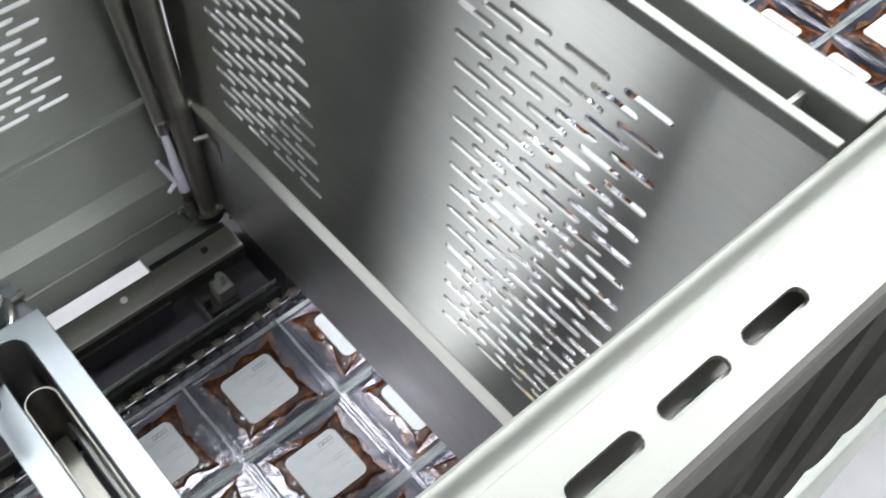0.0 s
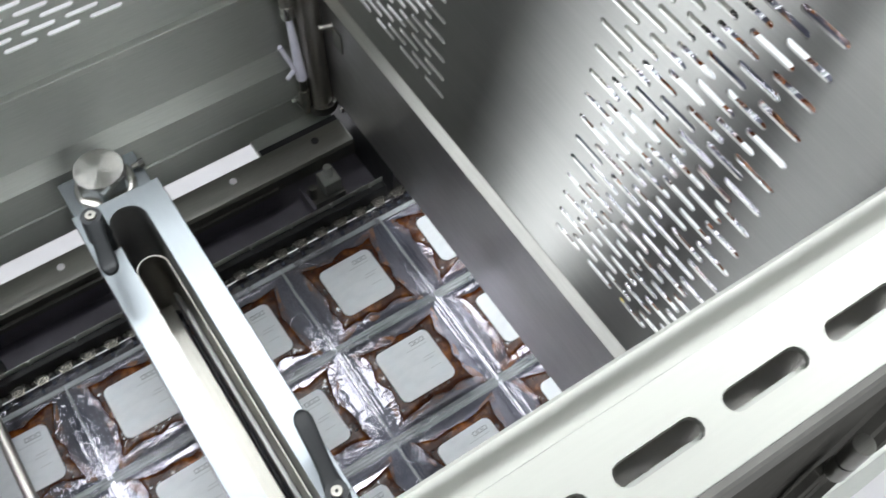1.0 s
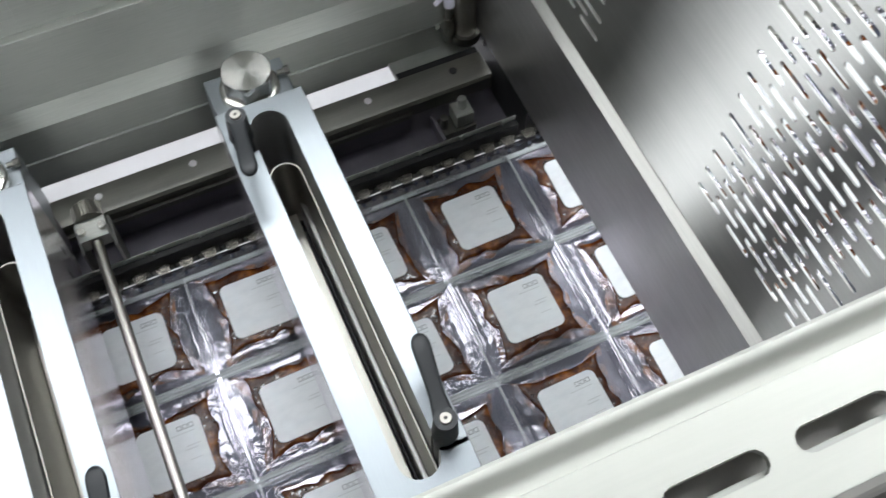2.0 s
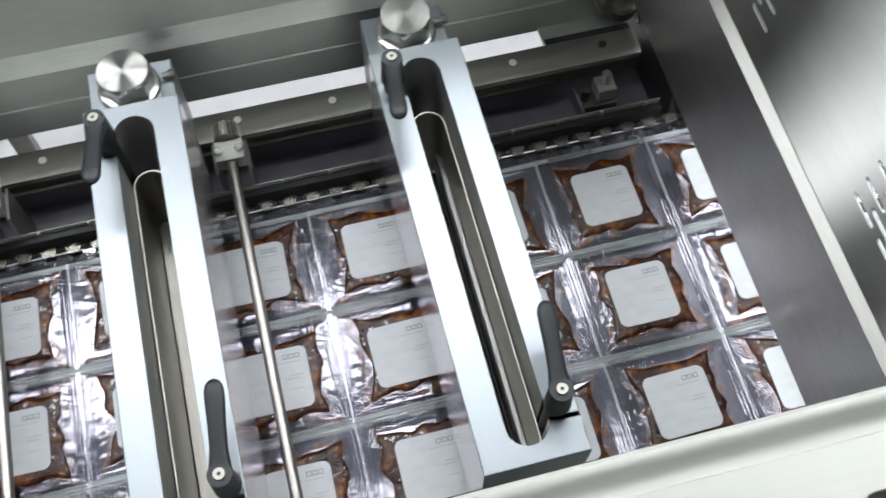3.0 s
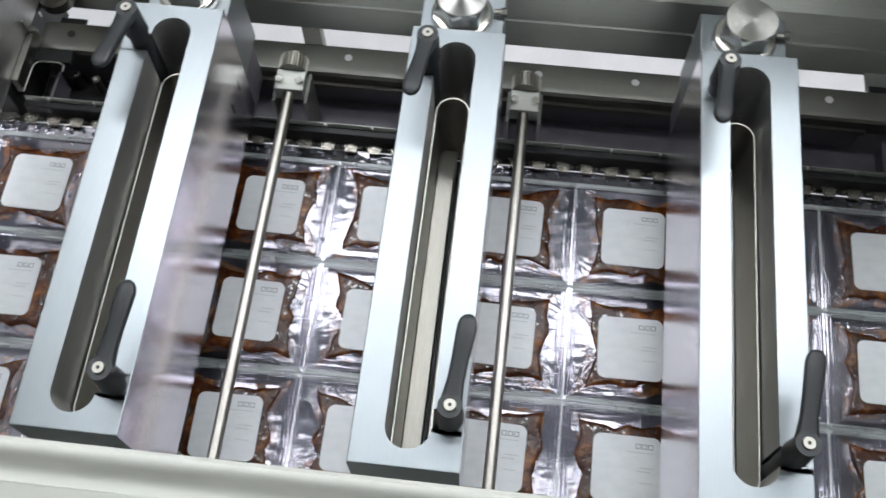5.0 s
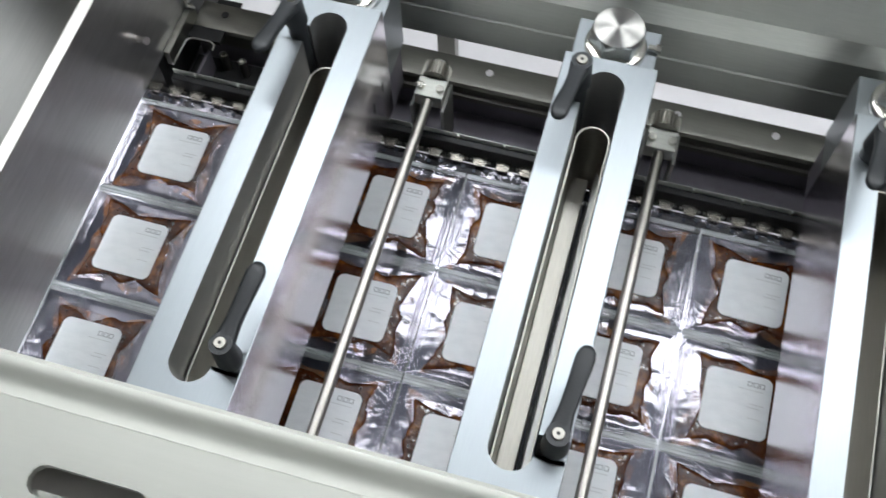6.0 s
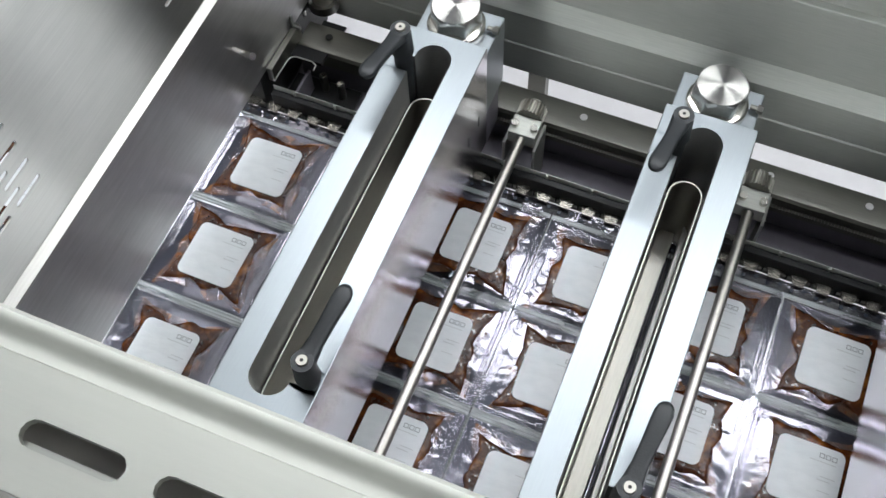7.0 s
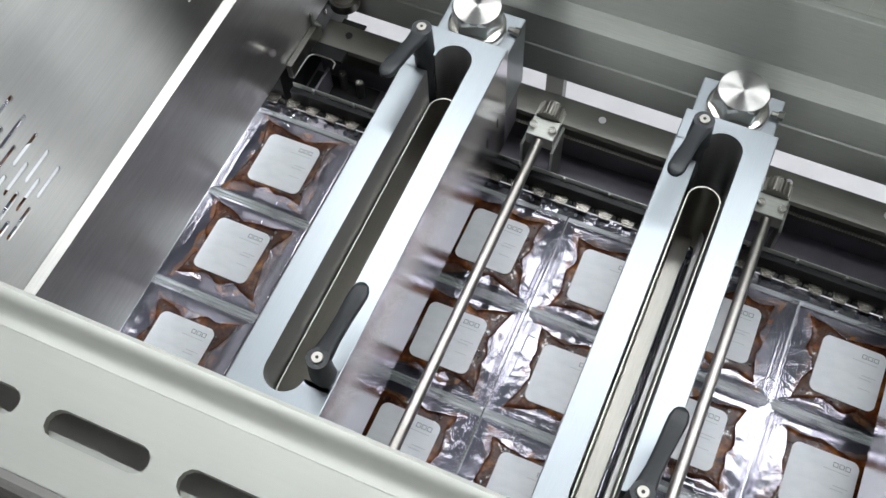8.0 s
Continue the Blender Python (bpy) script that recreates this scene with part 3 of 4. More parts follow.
def strut():
    t = thing("gas_strut", "slim gas strut with a pale section and steel end joint", "strut", at=(0.466, 0.478, 0.040))
    part("joint", tube(bmesh.new(), (0.0065, 0, -0.010), (0.0055, 0, 0.028), 0.0062, 16), ROD, t, smooth=True)
    part("neck", tube(bmesh.new(), (0.0055, 0, 0.0282), (0.0052, 0, 0.048), 0.0042, 16), DARK_STEEL, t, smooth=True)
    part("sleeve", tube(bmesh.new(), (0.0052, 0, 0.0482), (0.0, 0, 0.148), 0.0064, 20, 0.0034), PALE_STRUT, t, "tapered pale strut section with the lavender reflection in its colour", True)
    part("collar", tube(bmesh.new(), (0.0, 0, 0.1482), (-0.001, -0.001, 0.166), 0.0076, 16), TURNED, t, smooth=True)
    part("cylinder", tube(bmesh.new(), (-0.001, -0.001, 0.1662), (-0.016, -0.004, 0.40), 0.0066, 16), ROD, t, smooth=True)
    bm = tube(bmesh.new(), (-0.0165, -0.004, 0.114), (-0.0035, -0.004, 0.070), 0.0027, 10)
    tube(bm, (-0.0035, -0.004, 0.070), (-0.0135, -0.004, 0.061), 0.0029, 10)
    part("clip", bm, PALE_STRUT, t, "bent white clip", True)
    bm = tube(bmesh.new(), (-0.010, -0.004, 0.022), (0.001, -0.004, -0.004), 0.0026, 10)
    tube(bm, (0.001, -0.004, -0.004), (0.0035, -0.004, 0.014), 0.0026, 10)
    part("foot_clip", bm, SATIN, t, smooth=True)
    return t


def wall_bracket():
    t = thing("wall_bracket", "small pale steel bracket bolted to the side panel", "bracket", at=(0.5012, 0.452, 0.135))
    part("plate", boxes((-0.0015, 0.0, -0.022, -0.004, 0.018, 0.046), bevel=0.0005), SATIN, t)
    part("bolt", tube(bmesh.new(), (-0.013, 0.003, 0.043), (0.0, -0.004, 0.046), 0.0032, 12), ROD, t, smooth=True)
    part("stud", tube(bmesh.new(), (-0.012, 0.020, 0.078), (0.0, 0.020, 0.078), 0.0045, 12), TURNED, t, smooth=True)
    return t


def rail_end():
    """The far end of the rail: a wall bar, a thin rounded rim and bolts over a dark tray."""
    t = thing("end_frame", "dark steel end frame with a rounded opening and bolts", "bracket", at=(-0.455, 0.385, 0.0))
    part("wall_bar", boxes((-0.0470, -0.0395, -0.030, 0.040, 0.030, 0.052), bevel=0.001), DARK_STEEL, t)
    path = [(-0.040, -0.030)] + [(-0.030 - 0.009 * math.cos(radians(a)), 0.0 + 0.009 * math.sin(radians(a))) for a in range(0, 91, 15)] + [(-0.012, 0.009), (-0.006, 0.006), (-0.005, -0.002)]
    bm = bmesh.new()
    for (ax, ay), (bx, by) in zip(path, path[1:]):
        tube(bm, (ax, ay, 0.0325), (bx, by, 0.0325), 0.0009, 8)
    part("rim", bm, SATIN, t, "thin pale rim of the opening", True)
    part("plate", boxes((-0.0394, -0.001, 0.0105, 0.0265, 0.0270, 0.0320)), BLACK, t)
    part("tray", boxes((-0.047, 0.036, -0.026, 0.026, -0.027, -0.024)), BLACK, t)
    for x, y in ((-0.006, 0.016), (0.018, 0.012)):
        part("bolt", tube(bmesh.new(), (x, y, -0.0238), (x, y, 0.002), 0.0046, 14), DARK_STEEL, t)
        part("washer", tube(bmesh.new(), (x, y - 0.0005, 0.0021), (x, y - 0.0005, 0.0035), 0.0030, 6), TURNED, t)
    part("stay", boxes((-0.022, -0.019, -0.022, 0.012, -0.0238, 0.010)), GREY_PLATE, t)
    part("hook", boxes((-0.0455, -0.0425, 0.030, 0.034, 0.0522, 0.072), (-0.0425, -0.034, 0.031, 0.034, 0.0522, 0.056), bevel=0.0006), SATIN, t, "pale bent steel hook")
    part("wall_bolt", tube(bmesh.new(), (-0.0471, -0.056, 0.107), (-0.033, -0.061, 0.115), 0.0040, 12), TURNED, t, "small steel wall bolt")
    return t


support_rail()
rail_end()
recess()
sensor()
corner_post(1)
corner_post(-1)
strut()
wall_bracket()


# ---------- cutting bridges ----------
def lever(name, parent, pivot, angle, length=0.070):
    """A clamping lever: conical hub, tapered arm and a steel cap screw. The pivot is the top of the hub."""
    px, py, pz = pivot
    rot = Matrix.Translation((px, py, pz)) @ Matrix.Rotation(radians(angle), 4, "Z")
    bm = bmesh.new()
    tube(bm, (0, 0, -0.030), (0, 0, 0.0), 0.0104, 28, 0.0088)
    rings = []
    for s, w, z, hgt in ((0.0, 0.0088, -0.006, 0.011), (0.010, 0.0074, -0.005, 0.0105), (0.020, 0.0063, -0.0035, 0.0098), (0.036, 0.0064, -0.001, 0.0088), (0.054, 0.0072, 0.002, 0.0080), (0.0615, 0.0073, 0.0026, 0.0076), (0.0660, 0.0062, 0.003, 0.0068), (0.0690, 0.0042, 0.003, 0.0054), (0.0704, 0.0018, 0.003, 0.0036)):
        s = s * length / 0.070
        rings.append([(s, w * math.cos(a) * (abs(math.cos(a)) ** -0.45 if abs(math.cos(a)) > 0.01 else 1), z + hgt / 2 * math.sin(a) * (abs(math.sin(a)) ** -0.45 if abs(math.sin(a)) > 0.01 else 1)) for a in [2 * math.pi * k / 20 for k in range(20)]])
    loft(bm, rings)
    bmesh.ops.transform(bm, matrix=rot, verts=bm.verts)
    arm = part(name, bm, LEVER_BLACK, parent, "charcoal plastic clamping lever", True)
    bm = bmesh.new()
    tube(bm, (px, py, pz + 0.0002), (px, py, pz + 0.0022), 0.0048, 20, 0.0042)
    part("screw", bm, ROD, arm, "bright steel cap screw", True)
    bm = bmesh.new()
    tube(bm, (px, py, pz + 0.0018), (px, py, pz + 0.0024), 0.0015, 6)
    part("socket", bm, BLACK, arm)
    return arm


BW, B0, B1, BT, BB = 0.0400, -0.039, 0.3445, 0.2155, 0.062


def bridge_slot():
    """The slot's outline with two round notches for the lever stems: a long hole along y."""
    pts = stadium(0.0, 0, 0.0170, -0.0262, 0.332, 12)
    h = len(pts) // 2

    def notch(cx, cy, side):
        r = 0.0100
        x = side * 0.0170
        w = math.acos(max(-1.0, min(1.0, (x - cx) / r * side)))
        run = [(cx + side * r * math.cos(a), cy + side * r * math.sin(a)) for a in np.linspace(-w, w, 9)]
        return run
    return pts[:h] + notch(-0.0218, 0.3040, -1) + pts[h:] + notch(0.0225, -0.003, 1)


def slotted_face(bm, outline, z):
    """A rectangular top with a long hole: strips from the hole's outline out to the four edges."""
    inner = [bm.verts.new((x, y, z)) for x, y in outline]
    rim = []
    for x, y in outline:
        if y >= 0.3150:
            far = (x, B1)
        elif y <= -0.0150:
            far = (x, B0)
        else:
            far = (BW if x > 0 else -BW, y)
        rim.append(bm.verts.new((*far, z)))
    n = len(inner)
    for k in range(n):
        j = (k + 1) % n
        a, b = rim[k].co, rim[j].co
        bend = abs(a.x - b.x) > 1e-6 and abs(a.y - b.y) > 1e-6
        if bend:
            corner = bm.verts.new((math.copysign(BW, a.x if abs(abs(a.x) - BW) < 1e-6 else b.x), B1 if max(a.y, b.y) > B1 - 1e-6 else B0, z))
            bm.faces.new((inner[k], rim[k], corner, rim[j], inner[j]))
        else:
            bm.faces.new((inner[k], rim[k], rim[j], inner[j]))
    return inner


def bridge(xc, front, rear):
    t = thing("cutting_bridge", "milled steel cutting bridge with long slot and two clamping levers", "machine part", "cutting bridges", at=(xc, 0, 0))
    bm = bmesh.new()
    slot = bridge_slot()
    slotted_face(bm, slot, BT)
    bmesh.ops.remove_doubles(bm, verts=bm.verts, dist=1e-6)
    drop = 0.0011
    skirt = [[(x * (1 + e / BW), y + math.copysign(e, y - 0.15), z) for x, y in ((-BW, B0), (BW, B0), (BW, B1), (-BW, B1))]
             for e, z in ((0.0, BT), (0.0006, BT - 0.0003), (0.0009, BT - drop), (0.0009, BB))]
    loft(bm, skirt, caps=False)
    bmesh.ops.remove_doubles(bm, verts=bm.verts, dist=1e-6)
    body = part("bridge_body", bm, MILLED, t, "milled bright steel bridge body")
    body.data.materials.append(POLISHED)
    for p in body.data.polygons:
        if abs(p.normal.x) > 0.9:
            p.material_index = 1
    bm = bmesh.new()
    loft(bm, [[(x, y, z) for x, y in slot] for z in (BT, BB)], caps=False)
    part("slot_lining", bm, BORE, t, "dark machined slot wall", True)
    bm = bmesh.new()
    a = stadium(0.0, 0, 0.0152, -0.0245, 0.304, 12)
    b = stadium(0.0, 0, 0.0140, -0.0233, 0.3028, 12)
    loft(bm, [[(x, y, BB + 0.004) for x, y in a], [(x, y, BT - 0.045) for x, y in a], [(x, y, BT - 0.045) for x, y in b], [(x, y, BB + 0.004) for x, y in b]], caps=False)
    part("slot_insert", bm, MIRROR, t, "polished steel slot insert", True)
    part("knife_holder", boxes((-0.0137, 0.0030, -0.022, 0.300, BB + 0.002, BB + 0.022), bevel=0.001), MIRROR, t, "polished knife holder")
    part("counter_plate", boxes((0.0085, 0.0137, -0.022, 0.300, BB + 0.002, BB + 0.040), bevel=0.001), BORE, t)
    part("knife", boxes((0.0050, 0.0066, -0.024, 0.28, BB - 0.012, BB + 0.018)), BLACK, t, "dark cutting knife edge")
    part("front_foot", boxes((-BW + 0.003, BW - 0.003, B0 - 0.004, B0 + 0.03, 0.02, BB - 0.0002), bevel=0.001), SATIN, t)
    part("rear_block", boxes((-BW + 0.0025, BW - 0.0025, B1 + 0.0012, 0.4015, 0.10, 0.1940), bevel=0.0012), MILLED, t, "steel mounting block")
    part("rear_leg", boxes((-BW + 0.006, BW - 0.006, B1 + 0.002, 0.3985, 0.032, 0.0998)), GREY_PLATE, t)
    # hex bolt with round collar
    hx, hy, hz = -0.0005, 0.3725, 0.1942
    bm = bmesh.new()
    loft(bm, [[(hx + r * math.cos(2 * math.pi * k / 40), hy + r * math.sin(2 * math.pi * k / 40), hz + z) for k in range(40)] for r, z in ((0.0266, 0), (0.0276, 0.0015), (0.0276, 0.0085), (0.0266, 0.0100), (0.0246, 0.0112))])
    part("collar", bm, TURNED, t, "turned steel collar", True)
    bm = bmesh.new()
    rings = []
    for r, cap, z in ((0.0247, 0.0300, 0.0114), (0.0247, 0.0300, 0.0290), (0.0247, 0.0236, 0.0312), (0.0220, 0.0220, 0.0328), (0.0100, 0.0100, 0.0331), (0.0006, 0.0006, 0.0332)):
        ring = []
        for k in range(48):
            a = 2 * math.pi * k / 48
            side = r * math.cos(radians(30)) / math.cos((a - radians(12)) % (math.pi / 3) - math.pi / 6) if z < 0.032 else r
            q = min(side, cap)
            ring.append((hx + q * math.cos(a), hy + q * math.sin(a), hz + z))
        rings.append(ring)
    loft(bm, rings)
    part("hex_bolt", bm, BOLT, t, "large machined hexagon bolt head", True)
    bm = tube(bmesh.new(), (BW - 0.012, 0.380, hz + 0.005), (BW - 0.006, 0.380, hz + 0.005), 0.0026, 12)
    tube(bm, (BW - 0.0058, 0.380, hz + 0.005), (BW - 0.0005, 0.380, hz + 0.005), 0.0042, 6)
    part("set_screw", bm, DARK_STEEL, t, "small steel set screw")
    for px, py, pz in ((front, -0.002, 0.2550), (rear, 0.3055, 0.2595)):
        part("clamp_stem", tube(bmesh.new(), (px, py, 0.150), (px, py, pz - 0.0302), 0.0085, 18), LEVER_BLACK, t, "dark clamp stem in a round notch", True)
    # joint line and slit where the rear block is clamped on
    for y in (B1 - 0.020, B1 - 0.046):
        part("side_slit", boxes((BW + 0.0010, BW + 0.0013, y - 0.0011, y + 0.0011, 0.120, 0.134)), BLACK, t)
    lever("clamp_lever", t, (rear, 0.3055, 0.2595), 263, 0.062)
    lever("clamp_lever", t, (front, -0.002, 0.2550), 84, 0.067)
    return t


for xc, front, rear in ((-0.278, 0.0305, -0.0245), (-0.028, 0.0300, -0.0220), (0.222, 0.0250, -0.0270)):
    bridge(xc, front, rear)


# ---------- guide rods ----------
def guide_rod(x):
    t = thing("guide_rod", "polished steel guide rod in a bolted bearing block", "rod", "guide rods", at=(x, 0, 0.062))
    part("rod", tube(bmesh.new(), (0, -0.128, 0), (0, 0.3615, 0), 0.0055, 24), ROD, t, smooth=True)
    part("bearing_block", boxes((-0.0150, 0.0150, 0.362, 0.386, -0.010, 0.008), bevel=0.001), SATIN, t)
    part("front_bearing", boxes((-0.015, 0.015, -0.138, -0.128, -0.02, 0.012), bevel=0.001), STEEL_X, t)
    for s in (-1, 1):
        part("bolt", tube(bmesh.new(), (s * 0.0102, 0.372, 0.0082), (s * 0.0102, 0.372, 0.0130), 0.0040, 16), TURNED, t, smooth=True)
    part("foot", boxes((-0.0180, -0.0152, 0.356, 0.392, -0.088, -0.006), (0.0152, 0.0180, 0.356, 0.392, -0.088, -0.006)), STEEL_Y, t)
    bm = bmesh.new()
    n = 22
    pts = []
    for k in range(n * 4):
        a = 2 * math.pi * k / (n * 4)
        r = 0.0150 if k % 4 < 2 else 0.0126
        pts.append((r * math.cos(a), r * math.sin(a)))
    loft(bm, [[(px, y, 0.004 + pz) for px, pz in pts] for y in (0.3865, 0.402)])
    part("pinion", bm, ROD, t, "small toothed steel pinion")
    part("hub", tube(bmesh.new(), (0, 0.4022, 0.002), (0, 0.410, 0.002), 0.007, 20), TURNED, t, smooth=True)
    return t


for x in (-0.205, 0.0355):
    guide_rod(x)


# ---------- bed under the film ----------
def bed():
    t = thing("support_bed", "dark support bed below the film", "machine bed")
    part("plate", boxes((-1.62, 2.26, -0.06, 0.338, -0.045, -0.040)), UNDER, t)
    part("side_frame", boxes((-1.62, 2.26, -0.075, -0.0605, -0.20, 0.012), bevel=0.002), STEEL_X, t)
    # Out-of-view strip, added so the bridge fronts reflect something bright.
    part("front_cover", boxes((-0.49, 0.49, -0.1415, -0.0765, 0.010, 0.0125)), STEEL_X, t, "unseen steel strip along the film edge, added as a reflector")
    part("rear_frame", boxes((-1.62, 2.26, 0.3385, 0.3440, -0.10, -0.013)), BLACK, t)
    for x0, x1 in ((-1.62, -0.57), (0.57, 2.26)):
        part("chain_cover", boxes((x0, x1, 0.3460, 0.560, -0.12, 0.004), bevel=0.003), DARK_STEEL, t, "dark steel cover over the chain run")
    part("frame_leg", boxes((-0.332, -0.302, 0.79, 0.81, -0.95, -0.30)), DARK_STEEL, t)
    part("leg_tie", boxes((-0.332, -0.302, 0.332, 0.7898, -0.95, -0.92)), DARK_STEEL, t)
    part("frame_leg", boxes((-1.3, -1.24, -0.06, 0.0, -0.95, -0.201), bevel=0.002), STEEL_Y, t)
    part("frame_leg", boxes((1.3, 1.36, -0.06, 0.0, -0.95, -0.201), bevel=0.002), STEEL_Y, t)
    return t


bed()


def machine_cabinet():
    t = thing("machine_cabinet", "closed stainless steel machine base cabinet on the floor", "machine base")
    part("cabinet", boxes((-1.2, 1.2, -0.1795, 0.330, -0.90, -0.201), bevel=0.004), STEEL_X, t)
    part("plinth", boxes((-1.16, 1.16, -0.15, 0.30, -0.95, -0.9002)), BLACK, t)
    return t


machine_cabinet()

# ---------- the moving film with its packs ----------
PX, PY, SEAM_X, SEAM_Y = 0.125, 0.1178, 0.0975, 0.3235
COLS, ROWS = range(-13, 14), range(3)


def pouch_mesh(seed):
    """Clear film over one pack: flat rim, raised double seams at the edges, wrinkles round the label."""
    side = [0.0007 * k for k in range(13)] + [0.0096, 0.0108, 0.0125]
    span = np.linspace(0.015, 0.5 * PX, 27)[:-1]
    half = [q / PX for q in (*side, *span)]
    us = [q - 0.5 for q in half] + [0.0] + [0.5 - q for q in reversed(half)]
    n = len(us) - 1
    verts, faces = [], []
    off = Vector((seed * 3.7, seed * 1.3, seed))
    for j in range(n + 1):
        for i in range(n + 1):
            u, v = us[i], us[j]
            x, y = u * PX, v * PY
            r = max(abs(x), abs(y)) / 0.0345
            edge = max(0.0, min(1.0, (0.5 - max(abs(u), abs(v))) / 0.07))
            ring = max(0.0, min(1.0, (r - 1.0) / 0.25)) * edge
            w = noise.noise(Vector((x * 75, y * 75, 0)) + off) + 0.7 * noise.noise(Vector((x * 170, y * 170, 5)) + off)
            crease = abs(noise.noise(Vector((x * 120, y * 120, 2)) + off)) * math.exp(-((r - 1.36) / 0.10) ** 2)
            a = math.atan2(y, x)
            fold = noise.noise(Vector((math.cos(a) * 5, math.sin(a) * 5, r * 0.6)) + off * 2)
            z = ring * (0.00006 * w + 0.00016 * fold * min(1.0, abs(math.sin(2 * a)) + 0.35) - 0.0004) + 0.00032 * crease * edge
            dx, dy = (0.5 - abs(u)) * PX, (0.5 - abs(v)) * PY
            d = min(dx, dy)
            z += (1.0 if dy < dx else 0.4) * sum(h * math.exp(-((d - q) / w) ** 2) for q, h, w in ((0.0, 0.0005, 0.0008), (0.0035, 0.0011, 0.0010), (0.0072, 0.0007, 0.0009)))
            z -= 0.0004 * math.exp(-((d - 0.013) / 0.005) ** 2) * (0.6 + 0.8 * noise.noise(Vector((x * 30, y * 30, 9)) + off))
            verts.append((x, y, z))
    for j in range(n):
        for i in range(n):
            k = j * (n + 1) + i
            faces.append((k, k + 1, k + n + 2, k + n + 1))
    me = bpy.data.meshes.new("pouch")
    me.from_pydata(verts, [], faces)
    me.materials.append(FILM)
    me.materials.append(SEAL)
    for p in me.polygons:
        p.use_smooth = True
        cx, cy = abs(p.center.x), abs(p.center.y)
        if PX / 2 - cx < 0.0013 or PY / 2 - cy < 0.0055:
            p.material_index = 1
    return me


def sauce_mesh(seed, name="meat_in_marinade", material=None):
    """The dark marinade round the meat: a low uneven cake with drawn-out corners."""
    rng = random.Random(seed)
    bm = bmesh.new()
    n = 72
    base = rng.random() * 10
    tips = [rng.uniform(0.9, 1.16) for _ in range(4)]
    rings = []
    for f, z in ((1.0, -0.004), (0.985, -0.0008), (0.95, 0.0004), (0.85, 0.0009), (0.5, 0.0008)):
        ring = []
        for k in range(n):
            a = 2 * math.pi * k / n
            c, s = math.cos(a), math.sin(a)
            sq = 0.0420 / max(abs(c), abs(s))
            corner = min(1.0, min(abs(c), abs(s)) / max(abs(c), abs(s)))
            r = sq * (0.97 - 0.07 * corner) + 0.011 * corner ** 3 * tips[int(k * 4 / n)]
            r += 0.0085 * noise.noise(Vector((c * 2.2, s * 2.2, base))) + 0.0014 * noise.noise(Vector((c * 5, s * 5, base)))
            r *= f
            ring.append((r * c, r * s * 0.98, z + (0.0006 * noise.noise(Vector((c * 9, s * 9, f * 5 + base))) if f < 0.98 else 0)))
        rings.append(ring)
    loft(bm, rings)
    me = bpy.data.meshes.new(name)
    bmesh.ops.recalc_face_normals(bm, faces=bm.faces)
    bm.to_mesh(me)
    bm.free()
    for p in me.polygons:
        p.use_smooth = True
    me.materials.append(material or SAUCE)
    return me


def label_mesh():
    bm = bmesh.new()
    h, r = 0.0315, 0.0075
    ring = []
    for cx, cy, a0 in ((1, 1, 0), (-1, 1, 90), (-1, -1, 180), (1, -1, 270)):
        for k in range(7):
            a = radians(a0 + 15 * k)
            ring.append((cx * (h - r) + r * math.cos(a), cy * (h - r) + r * math.sin(a)))
    loft(bm, [[(x, y, z) for x, y in ring] for z in (0.0012, 0.0017)])
    me = bpy.data.meshes.new("label")
    bmesh.ops.recalc_face_normals(bm, faces=bm.faces)
    bm.to_mesh(me)
    bm.free()
    me.materials.append(PAPER)
    return me


def print_mesh():
    """The grey mark (three plain outlined squares) and faint bars for small writing."""
    bm = bmesh.new()
    z0, z1 = 0.00175, 0.0019

    def bar(x0, x1, y0, y1):
        box(bm, x0, x1, y0, y1, z0, z1)
    y, h, w = 0.0200, 0.0046, 0.0005
    for x in (0.0080, 0.0138, 0.0196):
        bar(x, x + h, y, y + w), bar(x, x + h, y + h - w, y + h), bar(x, x + w, y + w, y + h - w), bar(x + h - w, x + h, y + w, y + h - w)
    me = bpy.data.meshes.new("printed_mark")
    bm.to_mesh(me)
    bm.free()
    me.materials.append(INK)
    bm = bmesh.new()
    for x0, x1, y0 in ((0.000, 0.024, 0.0160), (0.012, 0.026, 0.002), (0.010, 0.022, -0.0015), (0.012, 0.024, -0.012)):
        box(bm, x0, x1, y0, y0 + 0.0006, z0, z1)
    me2 = bpy.data.meshes.new("small_print")
    bm.to_mesh(me2)
    bm.free()
    me2.materials.append(FAINT)
    return me, me2


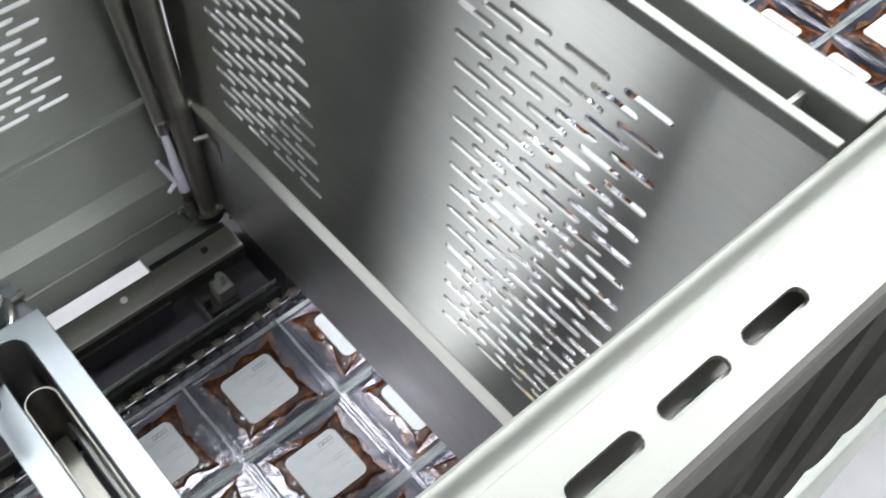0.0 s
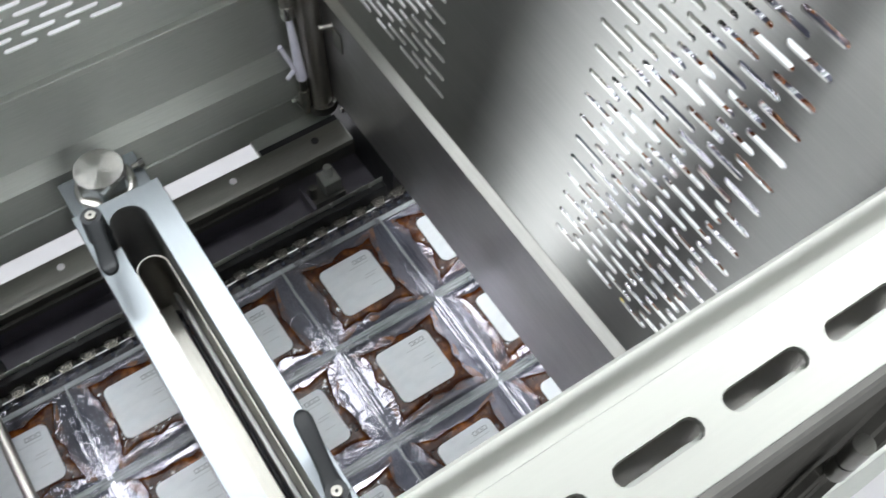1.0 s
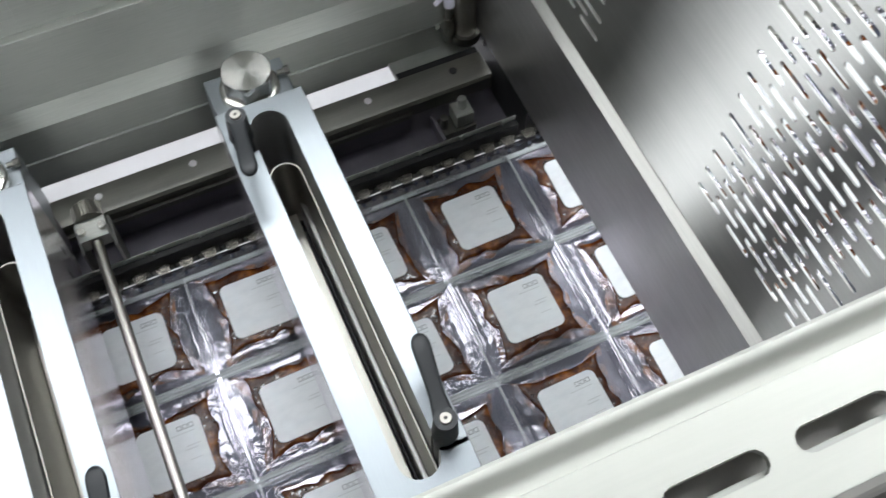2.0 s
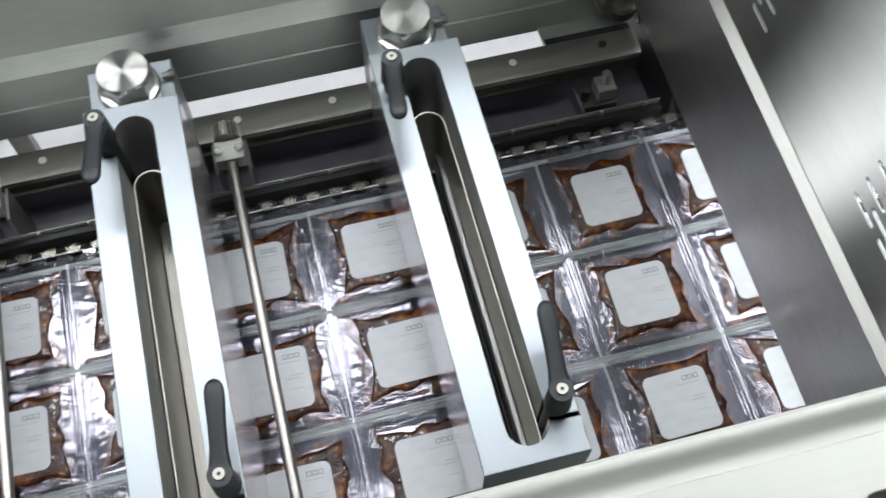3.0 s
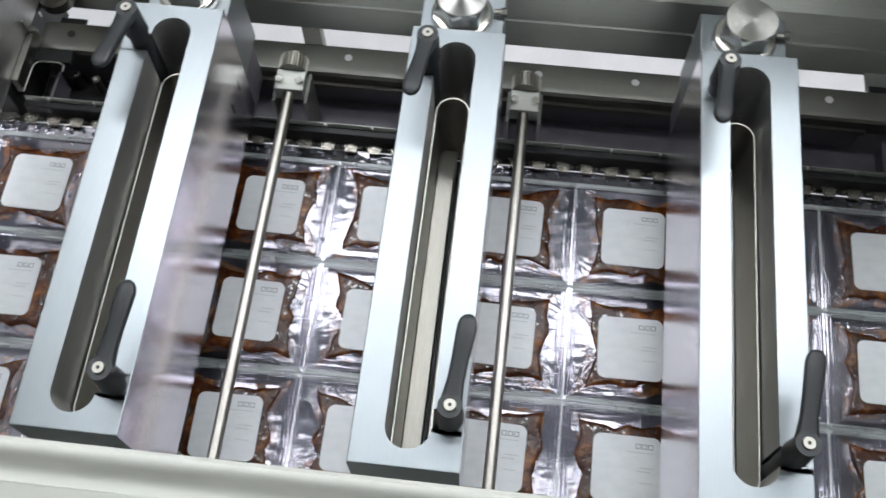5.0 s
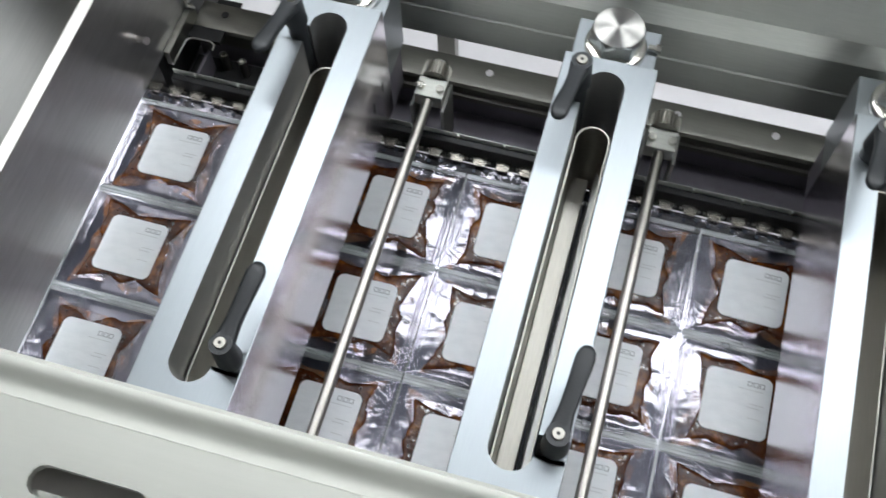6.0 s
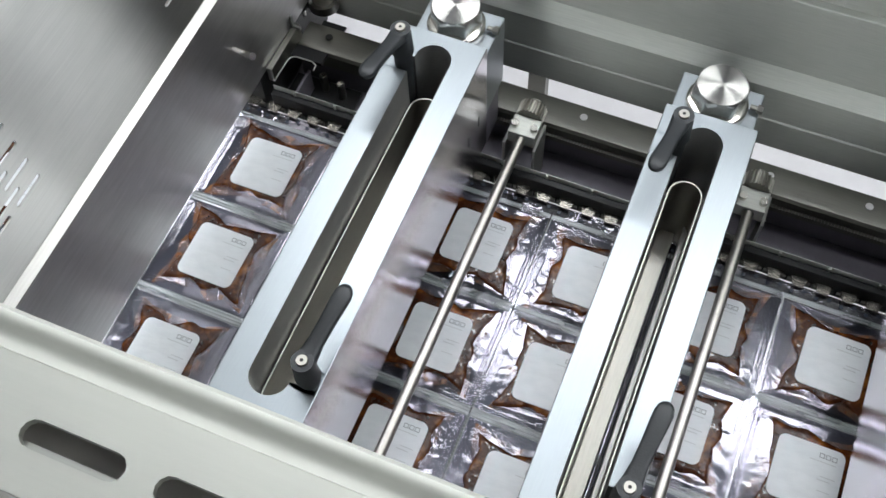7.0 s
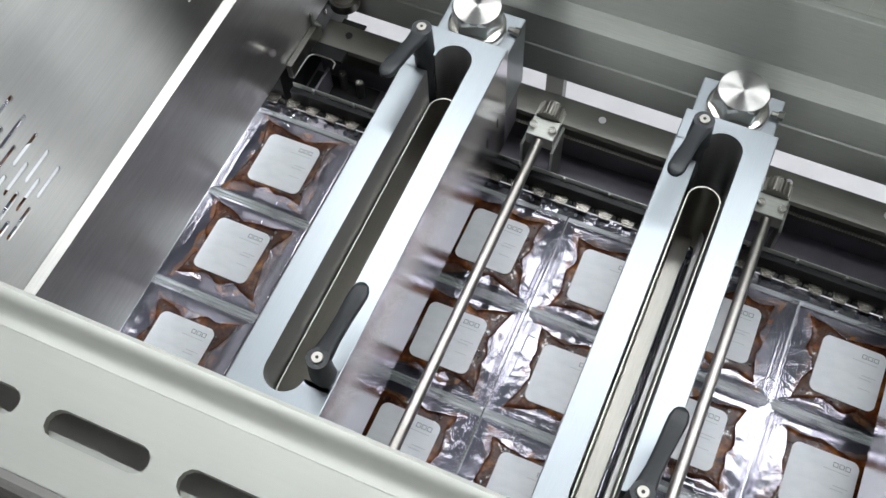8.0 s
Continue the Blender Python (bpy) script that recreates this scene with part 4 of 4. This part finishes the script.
def web():
    t = thing("packaging_web", "clear film web of labelled vacuum packs with meat in marinade", "packaging film")
    pouches = [pouch_mesh(k) for k in range(6)]
    sauces = [sauce_mesh(k) for k in range(8)]
    juices = [sauce_mesh(20 + k, "juice", JUICE) for k in range(6)]
    lab, (mark, small) = label_mesh(), print_mesh()
    rng = random.Random(4)
    for i in COLS:
        for j in ROWS:
            x, y = SEAM_X + PX * (i + 0.5), SEAM_Y - PY * (j + 0.5)
            p = new("pack", rng.choice(pouches))
            p.parent, p.location = t, (x, y, 0)
            p.rotation_euler = (0, 0, rng.choice((0.0, math.pi)))
            p.visible_shadow = False
            back = -p.rotation_euler[2]
            c = new("meat", rng.choice(sauces))
            c.parent, c.rotation_euler = p, (0, 0, rng.choice((0, 1, 2, 3)) * math.pi / 2)
            c.location = (rng.uniform(-0.003, 0.003), rng.uniform(-0.003, 0.003), 0)
            f = new("juice", juices[(i * 3 + j) % 6])
            f.parent, f.rotation_euler = p, (0, 0, (i + j) % 4 * math.pi / 2)
            f.location, f.scale = (c.location[0] * 0.5, c.location[1] * 0.5, -0.0022), (1.12, 1.12, 0.5)
            dx, dy, turn = -0.0005 + rng.uniform(-0.001, 0.001), rng.uniform(-0.001, 0.001), rng.uniform(-0.02, 0.02)
            sgn = 1 if back == 0 else -1
            for name, me in (("label", lab), ("printed_mark", mark), ("small_print", small)):
                o = new(name, me)
                o.parent, o.location, o.rotation_euler = p, (sgn * dx, sgn * dy, 0.0002), (0, 0, back + turn)
    # film edge strip at the rear, gripped by the chain, with punched dots
    bm = bmesh.new()
    x0, x1 = SEAM_X + PX * COLS[0], SEAM_X + PX * (COLS[-1] + 1)
    n = 500
    grid = []
    for a in range(n + 1):
        x = x0 + (x1 - x0) * a / n
        grid.append([bm.verts.new((x, y, 0.0012 * noise.noise(Vector((x * 60, y * 60, 3)))) ) for y in (SEAM_Y, SEAM_Y + 0.004, SEAM_Y + 0.008, SEAM_Y + 0.0125)])
    for a, b in zip(grid, grid[1:]):
        for k in range(3):
            bm.faces.new((a[k], b[k], b[k + 1], a[k + 1]))
    o = part("film_edge", bm, FILM, t, smooth=True)
    o.visible_shadow = False
    bm = bmesh.new()
    k = 0
    x = x0 + 0.006
    while x < x1:
        tube(bm, (x, SEAM_Y + 0.0045 + 0.003 * (k % 2), 0.0012), (x, SEAM_Y + 0.0045 + 0.003 * (k % 2), 0.0016), 0.0022, 8)
        x += 0.0125
        k += 1
    part("punched_dots", bm, UNDER, t, "dark punched dots")
    tagged(t.children[-1], kind="stuff")
    # perforation lines cut at the bridges
    for c in (-2, -4, -6):
        x = SEAM_X + PX * c
        bm = bmesh.new()
        y = SEAM_Y
        while y > SEAM_Y - 3 * PY:
            box(bm, x - 0.0007, x + 0.0007, y - 0.0024, y, 0.0005, 0.0026)
            y -= 0.0038
        part("perforation_line", bm, BLACK, t, "dark dashed perforation line")
    return t


def chain():
    t = thing("gripper_chain", "steel gripper chain holding the film edge", "chain")
    bm = bmesh.new()
    prof = [(-0.0085, 0.004), (-0.0075, 0.0055), (0.0075, 0.0055), (0.0085, 0.004), (0.0052, -0.0055), (-0.0052, -0.0055)]
    loft(bm, [[(x, y, z) for x, y in prof] for z in (0.0030, 0.0056)])
    tube(bm, (0, 0.0005, 0.0057), (0, 0.0005, 0.0066), 0.0048, 14, 0.0042)
    tube(bm, (0, 0.0005, 0.0067), (0, 0.0005, 0.0072), 0.0022, 10)
    bmesh.ops.recalc_face_normals(bm, faces=bm.faces)
    clip = bpy.data.meshes.new("clip")
    bm.to_mesh(clip)
    bm.free()
    clip.materials.append(CLIP)
    bm = bmesh.new()
    box(bm, -0.0115, 0.0115, 0.0008, 0.0040, -0.003, 0.0022)
    link = bpy.data.meshes.new("link")
    bm.to_mesh(link)
    bm.free()
    link.materials.append(DARK_STEEL)
    for k in range(-64, 72):
        x = SEAM_X + 0.010 + 0.025 * k
        for name, me in (("clip", clip), ("link", link)):
            o = new(name, me)
            o.parent, o.location = t, (x, 0.3385, 0)
    return t


def yellow_cable():
    t = thing("yellow_cable", "short yellow cable end lying beside the film", "cable", at=(0.624, 0.073, 0.0095))
    part("sheath", tube(bmesh.new(), (-0.012, -0.020, 0), (0.010, 0.022, 0), 0.0042, 14), YELLOW, t, smooth=True)
    part("plug", tube(bmesh.new(), (0.0101, 0.0222, 0), (0.0160, 0.0335, 0), 0.0058, 14), BLACK, t, smooth=True)
    return t


WEB = web()
yellow_cable()
CHAIN = chain()


# ---------- movement ----------
def motions():
    """The film and its chain stand, run three packs to the left, and stand again."""
    run = [(0.0, 0.375), (5.45, 0.375), (5.5, 0.370), (5.55, 0.352), (5.6, 0.320), (5.65, 0.275), (5.7, 0.230), (5.75, 0.186), (5.8, 0.145), (5.85, 0.090), (5.9, 0.042), (5.95, 0.011), (6.0, 0.0), (8.0, 0.0)]
    for ob in (WEB, CHAIN):
        walk(ob, [(t, pose(d, 0, 0)) for t, d in run])


motions()
